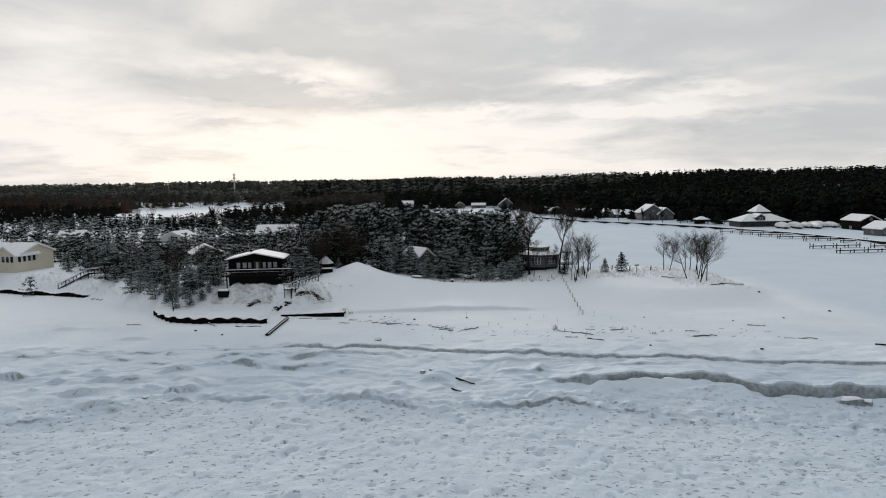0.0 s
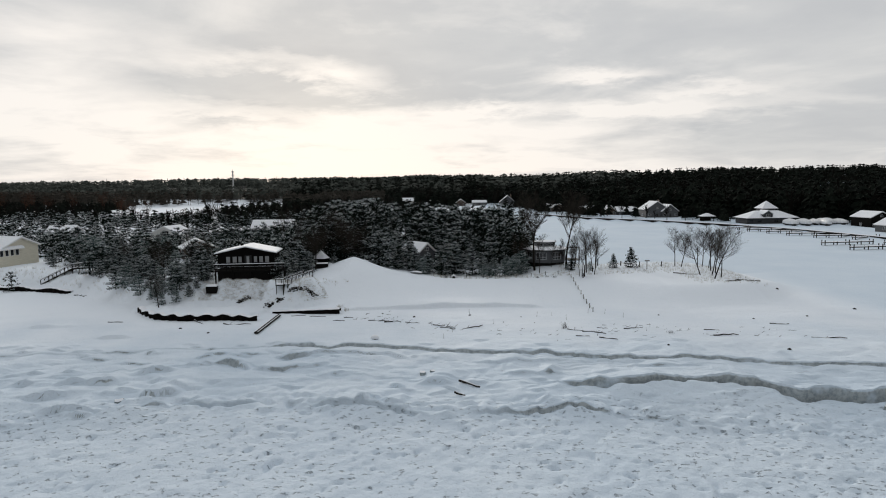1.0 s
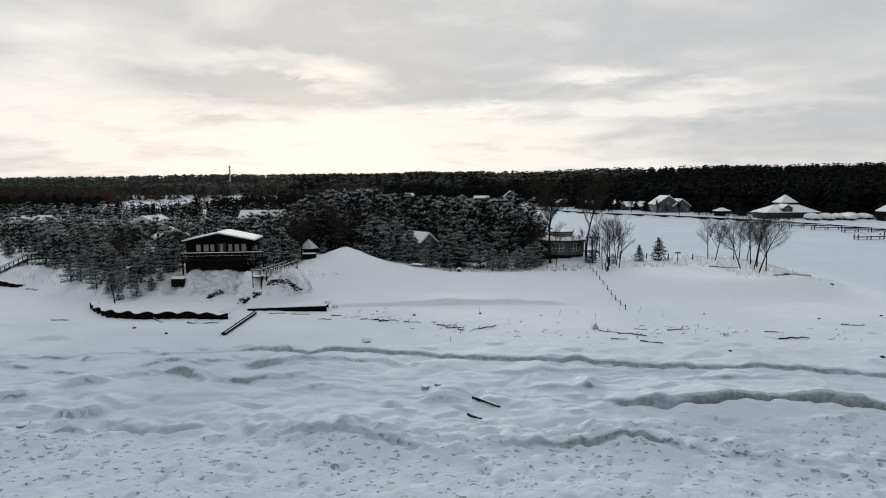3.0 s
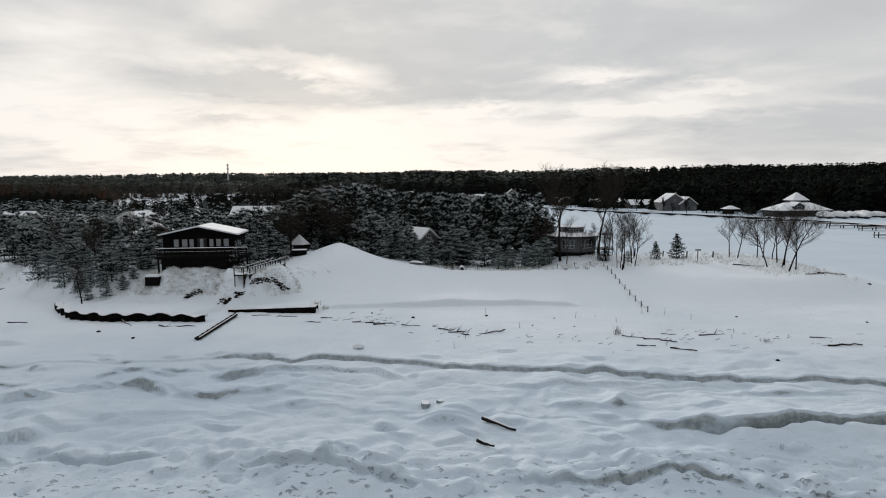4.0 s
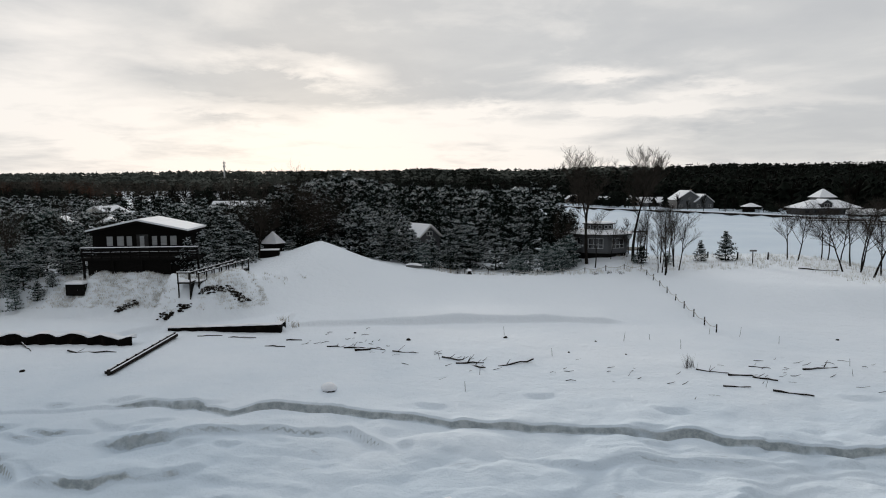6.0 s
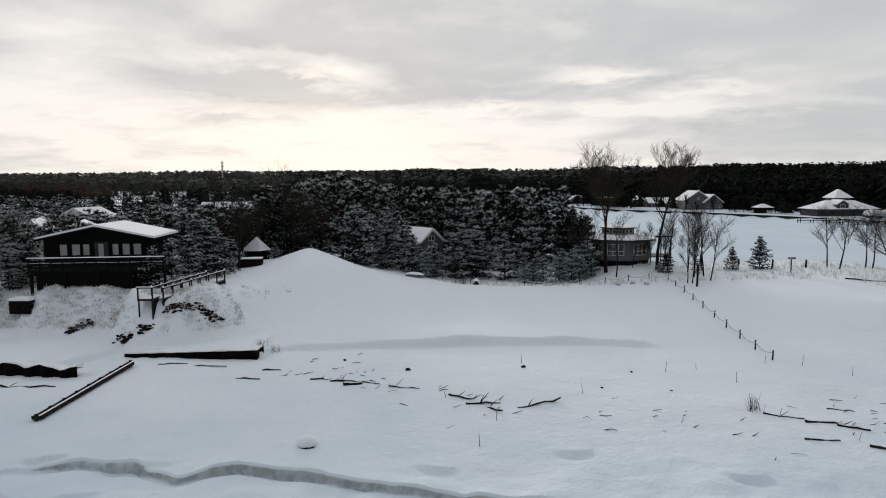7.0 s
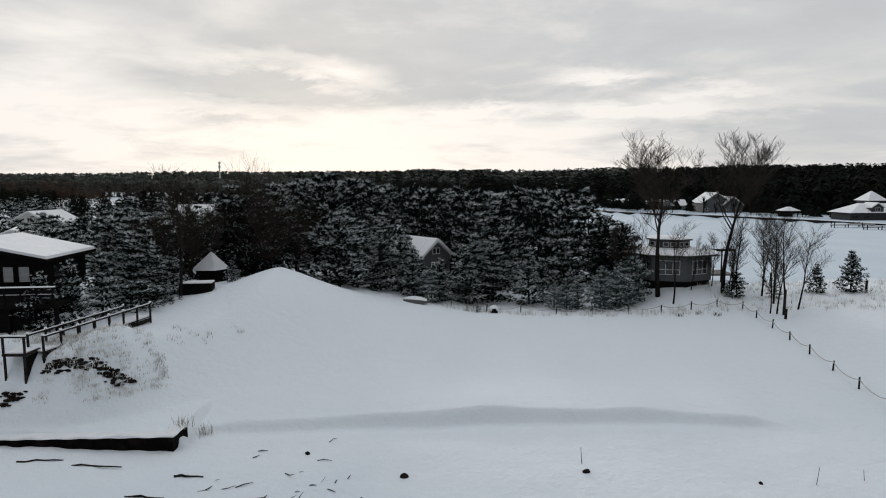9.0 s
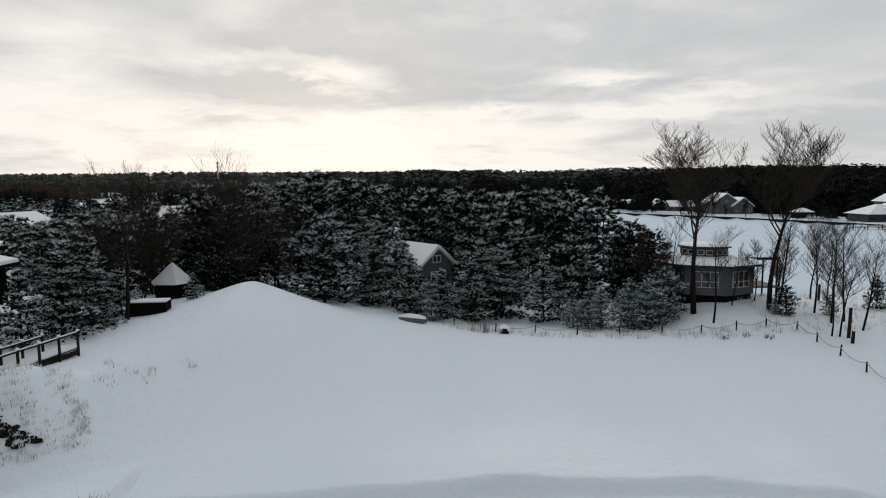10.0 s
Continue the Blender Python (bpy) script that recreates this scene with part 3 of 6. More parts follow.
    side = ss((np.abs(x) - 90) / 400) * 3 * ss((y - 150) / 100)
    z = z + side
    rd = river_distance(x, y)
    on_ice = ss((rd + np.interp(y, [100, 170, 250], [3.0, 4.0, 1.2])) / np.interp(y, [100, 170, 250], [5.0, 5.0, 2.4]))
    far_side = (x > 60) & (y > 130) & (x + y > 300) | (y > 480)
    z = np.where(far_side & (rd > -40), np.maximum(z * 0 + 1.3, np.minimum(z, 1.3 + 0.03 * np.clip(-rd, 0, 99))), z)
    return z * (1 - on_ice) + on_ice * (0.05 * fbm(x, y, 6.0, 170, 2))


def spaced(*runs):
    out = []
    for a, b, n in runs:
        out += list(np.linspace(a, b, n, endpoint=False))
    return out


def grow(a, b, first, k):
    out, s = [a], first
    while out[-1] < b:
        out.append(out[-1] + s)
        s *= k
    return out


gx_half = spaced((0, 42, 190), (42, 76, 60)) + grow(76, 3200, 0.8, 1.085)
gx = np.array([-v for v in gx_half[:0:-1]] + gx_half)
rows_near = []
lines = [edge_line(k, gx) for k in range(3)]
first = np.full(gx.shape, 43.0)
last = np.full(gx.shape, 90.0)
stops = [first] + [l + s for l in lines for s in (-1.1, 1.1)] + [last]
for k, n in enumerate((64, 22, 46, 22, 70, 22, 36)):
    for i in range(n):
        rows_near.append(stops[k] + (stops[k + 1] - stops[k]) * i / n)
plain = lambda ys: [np.full(gx.shape, float(v)) for v in ys]
GY = np.array(plain([-v for v in grow(0, 600, 6, 1.3)[:0:-1]] + spaced((0, 43, 20))) + rows_near + plain(spaced((90, 102, 36), (102, 109, 44), (109, 112, 9), (112, 150, 64)) + grow(150, 4200, 0.9, 1.05)))
gy = GY[:, 0] * 0 + np.arange(len(GY))
GX = np.broadcast_to(gx, GY.shape).copy()
GZ = height(GX.ravel(), GY.ravel())
GZ2 = GZ.reshape(GY.shape)


def gz(x, y):
    """Height of the ground at a point, from the sheet itself."""
    i = int(np.clip(np.searchsorted(gx, x) - 1, 0, len(gx) - 2))
    u = (x - gx[i]) / (gx[i + 1] - gx[i])
    out = 0.0
    for c, w in ((i, 1 - u), (i + 1, u)):
        col = GY[:, c]
        j = int(np.clip(np.searchsorted(col, y) - 1, 0, len(col) - 2))
        v = (y - col[j]) / (col[j + 1] - col[j])
        out += w * (GZ2[j, c] * (1 - v) + GZ2[j + 1, c] * v)
    return float(out)


nx, ny = len(gx), len(gy)
idx = np.arange(nx * ny).reshape(ny, nx)
quads = np.stack([idx[:-1, :-1], idx[:-1, 1:], idx[1:, 1:], idx[1:, :-1]], -1).reshape(-1, 4)
gm = bpy.data.meshes.new("ground")
gm.from_pydata(np.stack([GX.ravel(), GY.ravel(), GZ], 1).tolist(), [], quads.tolist())
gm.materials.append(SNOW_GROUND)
gm.polygons.foreach_set("use_smooth", [True] * len(quads))
gm.update()
tagged(new("ground", gm), "snow-covered lake ice, beach, dune and frozen river", "ground", kind="structure")


# ---------------- trees ----------------
def pine_meshes(seed, shape, frost, whorls=8, tufts=1.0, point=1.5):
    """Trunk and crown of a pine one metre high and about half as wide at shape 1, of needle tufts along limbs that fan out; slots of the crown: needles, frost, half-frosted needles."""
    rg = random.Random(seed)
    trunk, crown = M(), M()
    lean = rg.uniform(-0.03, 0.03)
    trunk.tube([(0, 0, -0.03), (lean * 0.4, 0, 0.4), (lean, 0, 0.96)], [0.02, 0.013, 0.003], 6)
    big = tufts ** -0.5

    def blade(c, d, w, slot):
        e = d.cross(Vector((rg.uniform(-1, 1), rg.uniform(-1, 1), rg.uniform(0.2, 1)))).normalized() * w
        crown.add([tuple(c - d * 0.2 + e), tuple(c - d * 0.2 - e), tuple(c + d)], [(0, 1, 2)], slot)

    def tuft(c, out, size, white):
        for _ in range(5):
            d = (out * 0.5 + Vector((rg.uniform(-1, 1), rg.uniform(-1, 1), rg.uniform(-0.9, 0.45)))).normalized()
            blade(c, d * size * rg.uniform(0.8, 1.3), size * 0.28, 0)
        for _ in range(9):
            if rg.random() < white:
                d = (out * 0.7 + Vector((rg.uniform(-1, 1), rg.uniform(-1, 1), rg.uniform(-0.15, 0.75)))).normalized()
                blade(c + Vector((rg.uniform(-0.3, 0.3), rg.uniform(-0.3, 0.3), rg.uniform(0.1, 0.45))) * size, d * size * rg.uniform(0.7, 1.25), size * rg.uniform(0.06, 0.13), 1 if rg.random() < 0.42 + 0.34 * white else 2)

    for k in range(int(46 * tufts)):
        h = 0.05 + 0.78 * rg.random()
        q, t = shape * 0.11 * (1 - h), rg.uniform(0, 6.28)
        blade(Vector((q * math.cos(t), q * math.sin(t), h)), Vector((math.cos(t + 1.5), math.sin(t + 1.5), rg.uniform(-0.3, 0.8))) * rg.uniform(0.06, 0.12), 0.03, 0)
    lop, side = rg.uniform(0, 6.28), rg.uniform(0.05, 0.3)
    for w in range(whorls):
        h0 = 0.07 + 0.87 * (w / (whorls - 1)) ** 0.95
        n = 3 if h0 > 0.86 else rg.randint(4, 6)
        turn = rg.uniform(0, 6.28)
        for k in range(n):
            h = max(0.03, min(0.95, h0 + rg.uniform(-0.035, 0.035)))
            a = turn + 6.283 * k / n + rg.uniform(-0.4, 0.4)
            reach = shape * 0.25 * (1 - max(0.0, (h - 0.14) / 0.88) ** point) * (0.8 + min(h, 0.2)) * (1 + side * math.cos(a - lop)) + 0.025
            r = reach * rg.choice((0.6, 0.8, 0.95, 1.05, 1.2))
            ca, sa = math.cos(a), math.sin(a)
            b0 = Vector((lean * h, 0, h - 0.01))
            b1 = Vector((ca * r, sa * r, min(h + r * (0.02 + 0.55 * h + rg.uniform(-0.12, 0.2)), 0.98)))
            trunk.tube([b0, b1], [0.005, 0.002], 3, caps=False)
            white = min(1.0, frost * (0.38 + 0.85 * h) * rg.choice((0.15, 0.8, 1.1, 1.4)))
            for i in range(max(1, round(4.5 * r * tufts))):
                q = rg.uniform(0.25, 0.8)
                tuft(b0.lerp(b1, q) + Vector((rg.uniform(-0.02, 0.02), rg.uniform(-0.02, 0.02), rg.uniform(-0.02, 0.01))), Vector((ca, sa, 0.3)), 0.05 * big, white * 0.35)
            for fan_a, fan_r in ((0.0, 1.0), (0.55, 0.8), (-0.55, 0.8)):
                if fan_a and (r < 0.09 or tufts < 0.5):
                    continue
                ang = a + fan_a * rg.uniform(0.7, 1.3)
                cf, sf = math.cos(ang), math.sin(ang)
                pad = (0.028 + 0.14 * r) * rg.uniform(0.75, 1.3)
                mid = Vector((b0.x + cf * r * fan_r * 0.92, b0.y + sf * r * fan_r * 0.92, b0.z + (b1.z - b0.z) * fan_r ** 1.6 + rg.uniform(-0.015, 0.015)))
                for i in range(max(2, round((2.6 + 22 * r) * tufts))):
                    oz = rg.uniform(-0.55, 0.75)
                    flat_ = math.sqrt(1 - min(abs(oz), 0.95) ** 2)
                    t = rg.uniform(0, 6.28)
                    c = mid + Vector((pad * flat_ * math.cos(t), pad * flat_ * math.sin(t), pad * 0.7 * oz))
                    tuft(c, Vector((cf * 0.6 + math.cos(t) * 0.5, sf * 0.6 + math.sin(t) * 0.5, 0.25 + 0.5 * h)), (0.027 + 0.016 * rg.random()) * big, white * (1.25 if oz > -0.15 else 0.2))
    tuft(Vector((lean, 0, 0.965)), Vector((0, 0, 1)), 0.04 * big, frost)
    return trunk, crown


def pine(label, seed, shape, frost, needles, whorls=8, tufts=1.0, point=1.5, name="pine_tree"):
    trunk, crown = pine_meshes(seed, shape, frost, whorls, tufts, point)
    t = thing(name, label, "tree")
    part("trunk", trunk, BARK, t)
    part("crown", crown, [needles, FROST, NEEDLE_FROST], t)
    return t


PINES = [pine("snow-dusted dark green pine on the dune", 11 + i, sh, fr, NEEDLE, 8 - i % 2, 1.0, pt) for i, (sh, fr, pt) in enumerate(((1.2, 1.25, 1.1), (1.4, 1.3, 1.4), (1.05, 1.2, 1.0), (1.25, 0.9, 1.15)))]
PINES += [pine("small frosted blue-green pine in snow", 31 + i, sh, 1.1, NEEDLE_B, 7, 0.8, 1.3) for i, sh in enumerate((1.5, 1.3))]
DARKS = [pine("tall dark pine with little snow", 41 + i, sh, 0.16, NEEDLE, 8, 0.8, 1.3) for i, sh in enumerate((1.15, 1.35))]
FAR_PINES = [pine("snow-dusted pine deep in the wood", 71 + i, sh, 0.65, NEEDLE, 7, 0.42, 1.25) for i, sh in enumerate((1.2, 1.4, 1.05))]
WHITE_PINES = [pine("heavily frosted pine beside the house", 61 + i, sh, 1.4, NEEDLE, 9, 1.0, 1.0) for i, sh in enumerate((1.3, 1.1))]
FIRS = [pine("young dark fir standing in snow", 51, 1.15, 0.4, NEEDLE, 9, 0.7, 1.0, "fir_tree")]
used = set()


def plant(kind, x, y, h, z=None, group="pines", spin=None, fat=1.0):
    src = kind[random.randrange(len(kind))]
    m = Matrix.LocRotScale((x, y, (gz(x, y) if z is None else z) - 0.05), Euler((random.uniform(-0.04, 0.04), random.uniform(-0.04, 0.04), random.uniform(0, 6.28) if spin is None else spin)), (h * fat, h * fat, h))
    if src.name in used:
        ob = copy_thing(src, m)
        ob.scale = (h * fat, h * fat, h)
    else:
        used.add(src.name)
        src.matrix_basis = m
        ob = src
    return tagged(ob, group=group)


def bare_meshes(seed, height_m, spread, stems=1, levels=4, first=0.35, twigs=1.0, thin=0.014, lift=0.22, stout=1.0, limb=1.0):
    """Trunk and crown of a leafless tree in metres."""
    rg = random.Random(seed)
    trunk, crown = M(), M()

    def grow_branch(p, d, length, r, level, m):
        n = (5, 3, 2)[min(level, 2)]
        pts, rad = [p], [r]
        q, dd = p.copy(), d.copy()
        for i in range(n):
            wob = 0.10 if level == 0 else 0.22
            dd = (dd + Vector((rg.uniform(-wob, wob), rg.uniform(-wob, wob), rg.uniform(-0.04, 0.16) if level else 0.02))).normalized()
            q = q + dd * (length / n)
            pts.append(q.copy()), rad.append(max(r * (1 - 0.78 * (i + 1) / n), thin))
        m.tube(pts, rad, (7, 5, 4, 3, 3)[min(level, 4)], caps=False)
        if level >= levels:
            return
        kids = (rg.randint(8, 10), rg.randint(5, 6), rg.randint(4, 6), rg.randint(3, 5))[min(level, 3)]
        kids = max(2, round(kids * twigs))
        for k in range(kids):
            u = (first if level == 0 else 0.25) + (1 - (first if level == 0 else 0.25)) * (k + rg.random()) / kids
            i = min(int(u * n), n - 1)
            base = pts[i].lerp(pts[i + 1], u * n - i)
            a = rg.uniform(0, 6.283)
            side = Vector((math.cos(a), math.sin(a), 0))
            out = (dd * rg.uniform(0.35, 0.8) + side * spread * rg.uniform(0.55, 1.0) + Vector((0, 0, lift))).normalized()
            grow_branch(base, out, length * ((0.62 - 0.25 * u) * limb if level == 0 else 0.55) * rg.uniform(0.75, 1.15), max(r * (1 - 0.7 * u) * 0.55, thin), level + 1, crown)

    for s in range(stems):
        a = rg.uniform(0, 6.283)
        off = Vector((math.cos(a), math.sin(a), 0)) * (0.0 if stems == 1 else rg.uniform(0.1, 0.9))
        tilt = Vector((off.x * 0.22 + rg.uniform(-0.08, 0.08), off.y * 0.22 + rg.uniform(-0.08, 0.08), 1)).normalized()
        grow_branch(off - Vector((0, 0, 0.2)), tilt, height_m * (1 if s == 0 else rg.uniform(0.7, 1.0)), height_m * stout * (0.022 if stems == 1 else 0.0135), 0, trunk)
    k = height_m / max(v[2] for v in crown.v + trunk.v)
    for m in (trunk, crown):
        m.v = [(p[0] * k, p[1] * k, p[2] * k) for p in m.v]
    return trunk, crown


def bare(label, seed, h, spread, x, y, stems=1, levels=4, first=0.35, twigs=1.0, mats=(BARK, TWIG), group="bare trees", name="bare_tree", lean=(0, 0), thin=0.011, lift=0.22, stout=1.0, limb=1.0):
    a, b = bare_meshes(seed, h, spread, stems, levels, first, twigs, thin, lift, stout, limb)
    t = thing(name, label, "tree", pose(x, y, gz(x, y), lean[0], lean[1], 0), group)
    part("trunk", a, mats[0], t, smooth=True)
    part("crown", b, mats[1], t)
    return t


# ---------------- buildings ----------------
def window(parent, x, y, z, w, h, wide=(1, 0), frame_mat=TRIM, pane_mat=GLASS, cols=2, name="window"):
    """A window with frame and panes; x, y, z is its lower middle on the wall, wide its direction along the wall (outside lies to the right of it)."""
    ux, uy = wide
    nx_, ny_ = uy, -ux
    m = M()

    def bar(a0, a1, b0, b1, out, mm):
        v = [(x + ux * a + nx_ * o, y + uy * a + ny_ * o, z + b) for o in (-0.04, out) for a, b in ((a0, b0), (a1, b0), (a1, b1), (a0, b1))]
        mm.add(v, [(0, 3, 2, 1), (4, 5, 6, 7), (0, 1, 5, 4), (1, 2, 6, 5), (2, 3, 7, 6), (3, 0, 4, 7)])
    e = 0.07
    bar(-w / 2, w / 2, 0, e, 0.07, m), bar(-w / 2, w / 2, h - e, h, 0.06, m)
    bar(-w / 2, -w / 2 + e, e, h - e, 0.06, m), bar(w / 2 - e, w / 2, e, h - e, 0.06, m)
    for c in range(1, cols):
        a = -w / 2 + w * c / cols
        bar(a - 0.04, a + 0.04, e, h - e, 0.055, m)
    win = part(name, m, frame_mat, parent)
    for c in range(cols):
        g = M()
        a0, a1 = -w / 2 + w * c / cols, -w / 2 + w * (c + 1) / cols
        bar(a0 + 0.05, a1 - 0.05, e * 0.8, h - e * 0.8, 0.02, g)
        part("pane", g, pane_mat, win)
    return win


def gable_roof(x0, x1, y0, y1, eave, ridge, over=0.4, thick=0.16, along="y"):
    """Boards and the snow on them, as two meshes; the ridge runs along y or x."""
    boards, snow = M(), M()
    if along == "y":
        mid, lo, hi = (x0 + x1) / 2, x0 - over, x1 + over
        fall = (ridge - eave) / ((x1 - x0) / 2) * over
        sec = [(lo, eave - fall), (mid, ridge), (hi, eave - fall)]
        ends = (y0 - over, y1 + over)
    else:
        mid, lo, hi = (y0 + y1) / 2, y0 - over, y1 + over
        fall = (ridge - eave) / ((y1 - y0) / 2) * over
        sec = [(lo, eave - fall), (mid, ridge), (hi, eave - fall)]
        ends = (x0 - over, x1 + over)

    def sheet(m, up0, up1, inset):
        ring = [(sec[0][0] + inset, sec[0][1] + up0), (sec[1][0], sec[1][1] + up0), (sec[2][0] - inset, sec[2][1] + up0),
                (sec[2][0] - inset * 2, sec[2][1] + up1), (sec[1][0] + 0.1, sec[1][1] + up1), (sec[1][0] - 0.1, sec[1][1] + up1), (sec[0][0] + inset * 2, sec[0][1] + up1)]
        n = len(ring)
        v = []
        for e, s in ((ends[0], inset), (ends[1], -inset)):
            for a, b in ring:
                v.append((a, e + s, b) if along == "y" else (e + s, a, b))
        f = [(0, 1, 5, 6), (1, 2, 3, 4), (1, 4, 5), (n + 6, n + 5, n + 1, n), (n + 4, n + 3, n + 2, n + 1), (n + 5, n + 4, n + 1)]
        f += [(i, n + i, n + (i + 1) % n, (i + 1) % n) for i in range(n)]
        m.add(v, f)
    sheet(boards, 0, thick, 0.0)
    sheet(snow, thick + 0.004, thick + 0.2, 0.04)
    return boards, snow


def gable_walls(x0, x1, y0, y1, z0, eave, ridge, along="y"):
    m = M()
    if along == "y":
        ring = [(x0, z0), (x1, z0), (x1, eave), ((x0 + x1) / 2, ridge), (x0, eave)]
        v = [(a, y, b) for y in (y0, y1) for a, b in ring]
    else:
        ring = [(y0, z0), (y1, z0), (y1, eave), ((y0 + y1) / 2, ridge), (y0, eave)]
        v = [(x, a, b) for x in (x0, x1) for a, b in ring]
    f = [(0, 1, 2, 3, 4), (9, 8, 7, 6, 5)] + [(i, 5 + i, 5 + (i + 1) % 5, (i + 1) % 5) for i in (0, 1, 4)] + [(2, 7, 8, 3), (3, 8, 9, 4)]
    return m.add(v, f)


def small_house(label, x, y, turn, w, d, wall_h, rise, siding, along="y", trim=TRIM, group="houses across the river", windows=3, chimney=False, base=None, name="house"):
    """A plain gabled house; its front looks towards -y before the turn."""
    z = gz(x, y) if base is None else base
    h = thing(name, label, "house", pose(x, y, z, 0, 0, turn), group)
    part("wall", gable_walls(-w / 2, w / 2, -d / 2, d / 2, -1.0, wall_h, wall_h + rise, along), siding, h)
    boards, snow = gable_roof(-w / 2, w / 2, -d / 2, d / 2, wall_h, wall_h + rise, 0.5, 0.16, along)
    r = part("roof", boards, trim, h)
    part("snow_cover", snow, SNOW, r, "thick smooth snow")
    n = windows
    for k in range(n):
        a = -w / 2 + w * (k + 0.5) / n
        if k == n // 2 and n > 2:
            dm = M().box(a - 0.45, a + 0.45, -d / 2 - 0.06, -d / 2 + 0.02, 0.1, 2.1)
            part("door", dm, TRIM_DARK, h)
        else:
            window(h, a, -d / 2, 0.9, min(1.5, w / n * 0.6), 1.2, (1, 0), trim)
    if along == "y" and rise > 1.6:
        window(h, 0, -d / 2, wall_h + 0.15, 1.1, min(1.1, rise * 0.45), (1, 0), trim)
    for sx_ in (-1, 1):
        window(h, sx_ * w / 2, 0, 0.9, 1.3, 1.2, (0, sx_), trim)
    if chimney:
        part("chimney", M().box(w * 0.2, w * 0.2 + 0.7, 0, 0.7, wall_h, wall_h + rise + 0.9), CHIMNEY, h)
    return h


# --- the dark house on the bluff
def dark_house():
    x0, x1, y0, y1 = -38.7, -29.2, 111.6, 117.4
    floor, eave, ridge = 7.25, 9.62, 10.62
    turn = Matrix.Translation((-33.9, 111.2, 0)) @ pose(0, 0, 0, 0, 0, 6) @ Matrix.Translation((33.9, -111.2, 0))
    h = thing("house", "black-stained timber house with low snowy gable roof on bluff", "house", turn)
    part("wall", gable_walls(x0, x1, y0, y1, floor, eave, ridge), WOOD_BLACK, h)
    boards, snow = gable_roof(x0, x1, y0, y1, eave, ridge, 0.55, 0.2)
    r = part("roof", boards, WOOD_BLACK, h)
    part("snow_cover", snow, SNOW, r, "smooth thick snow")
    part("undercroft", M().box(x0 + 0.4, x1 - 0.4, y0 - 0.3, y1 - 0.2, 4.0, floor - 0.01), WOOD_BLACK, h)
    for a, w in ((-36.95, 0.78), (-35.85, 0.85), (-34.95, 0.7), (-32.35, 0.68), (-31.4, 0.78), (-30.4, 0.82)):
        window(h, a, y0, 8.1, w, 1.15, (1, 0), WOOD_BLACK, BLIND, 1)
    door = part("door", M().box(-34.2, -33.0, y0 - 0.05, y0 + 0.02, floor, 9.35), TRIM_DARK, h)
    part("pane", M().box(-33.85, -33.4, y0 - 0.075, y0 - 0.04, floor + 0.7, 9.2), BLIND, door)
    for a in (113.2, 115.8):
        window(h, x1, a, 8.2, 1.0, 1.0, (0, 1), WOOD_BLACK, GLASS, 1)
    part("chimney", M().box(-35.6, -35.2, 115.6, 116.0, 9.8, 11.1), WOOD_BLACK, h)
    d0, d1 = 108.4, 111.6
    dk = part("deck", M().box(x0 + 0.2, x1 + 2.2, d0, d1 - 0.35, floor - 0.3, floor - 0.02), WOOD_BLACK, h)
    n = 13
    for i in range(n):
        px_ = x0 + 0.28 + i * (x1 - x0 + 1.84) / (n - 1)
        part("post", M().box(px_ - 0.05, px_ + 0.05, d0, d0 + 0.1, floor - 0.3, floor + 0.96), WOOD_BLACK, dk)
        if i % 3 == 0:
            part("pillar", M().box(px_ - 0.1, px_ + 0.1, d0 + 0.25, d0 + 0.45, 4.2, floor - 0.3), WOOD_BLACK, dk)
    for zz in (0.12, 0.4, 0.68):
        rl = part("rail", M().box(x0 + 0.2, x1 + 2.2, d0 + 0.03, d0 + 0.08, floor + zz, floor + zz + 0.17), WOOD_BLACK, dk)
        if zz == 0.4:
            part("snow_line", M().slab(x0 + 0.2, x1 + 2.2, d0 + 0.028, d0 + 0.082, floor + zz + 0.174, floor + zz + 0.195, 0.01), SNOW, rl)
    top = part("handrail", M().box(x0 + 0.15, x1 + 2.25, d0 - 0.06, d0 + 0.16, floor + 0.96, floor + 1.02), WOOD_BLACK, dk)
    part("snow_cover", M().slab(x0 + 0.15, x1 + 2.25, d0 - 0.05, d0 + 0.15, floor + 1.024, floor + 1.09, 0.03), SNOW, top)
    part("skirt", M().box(x0 + 0.6, x1 + 1.6, d0 + 0.5, d0 + 0.56, 4.2, floor - 0.31), WOOD_BLACK, dk)


dark_house()


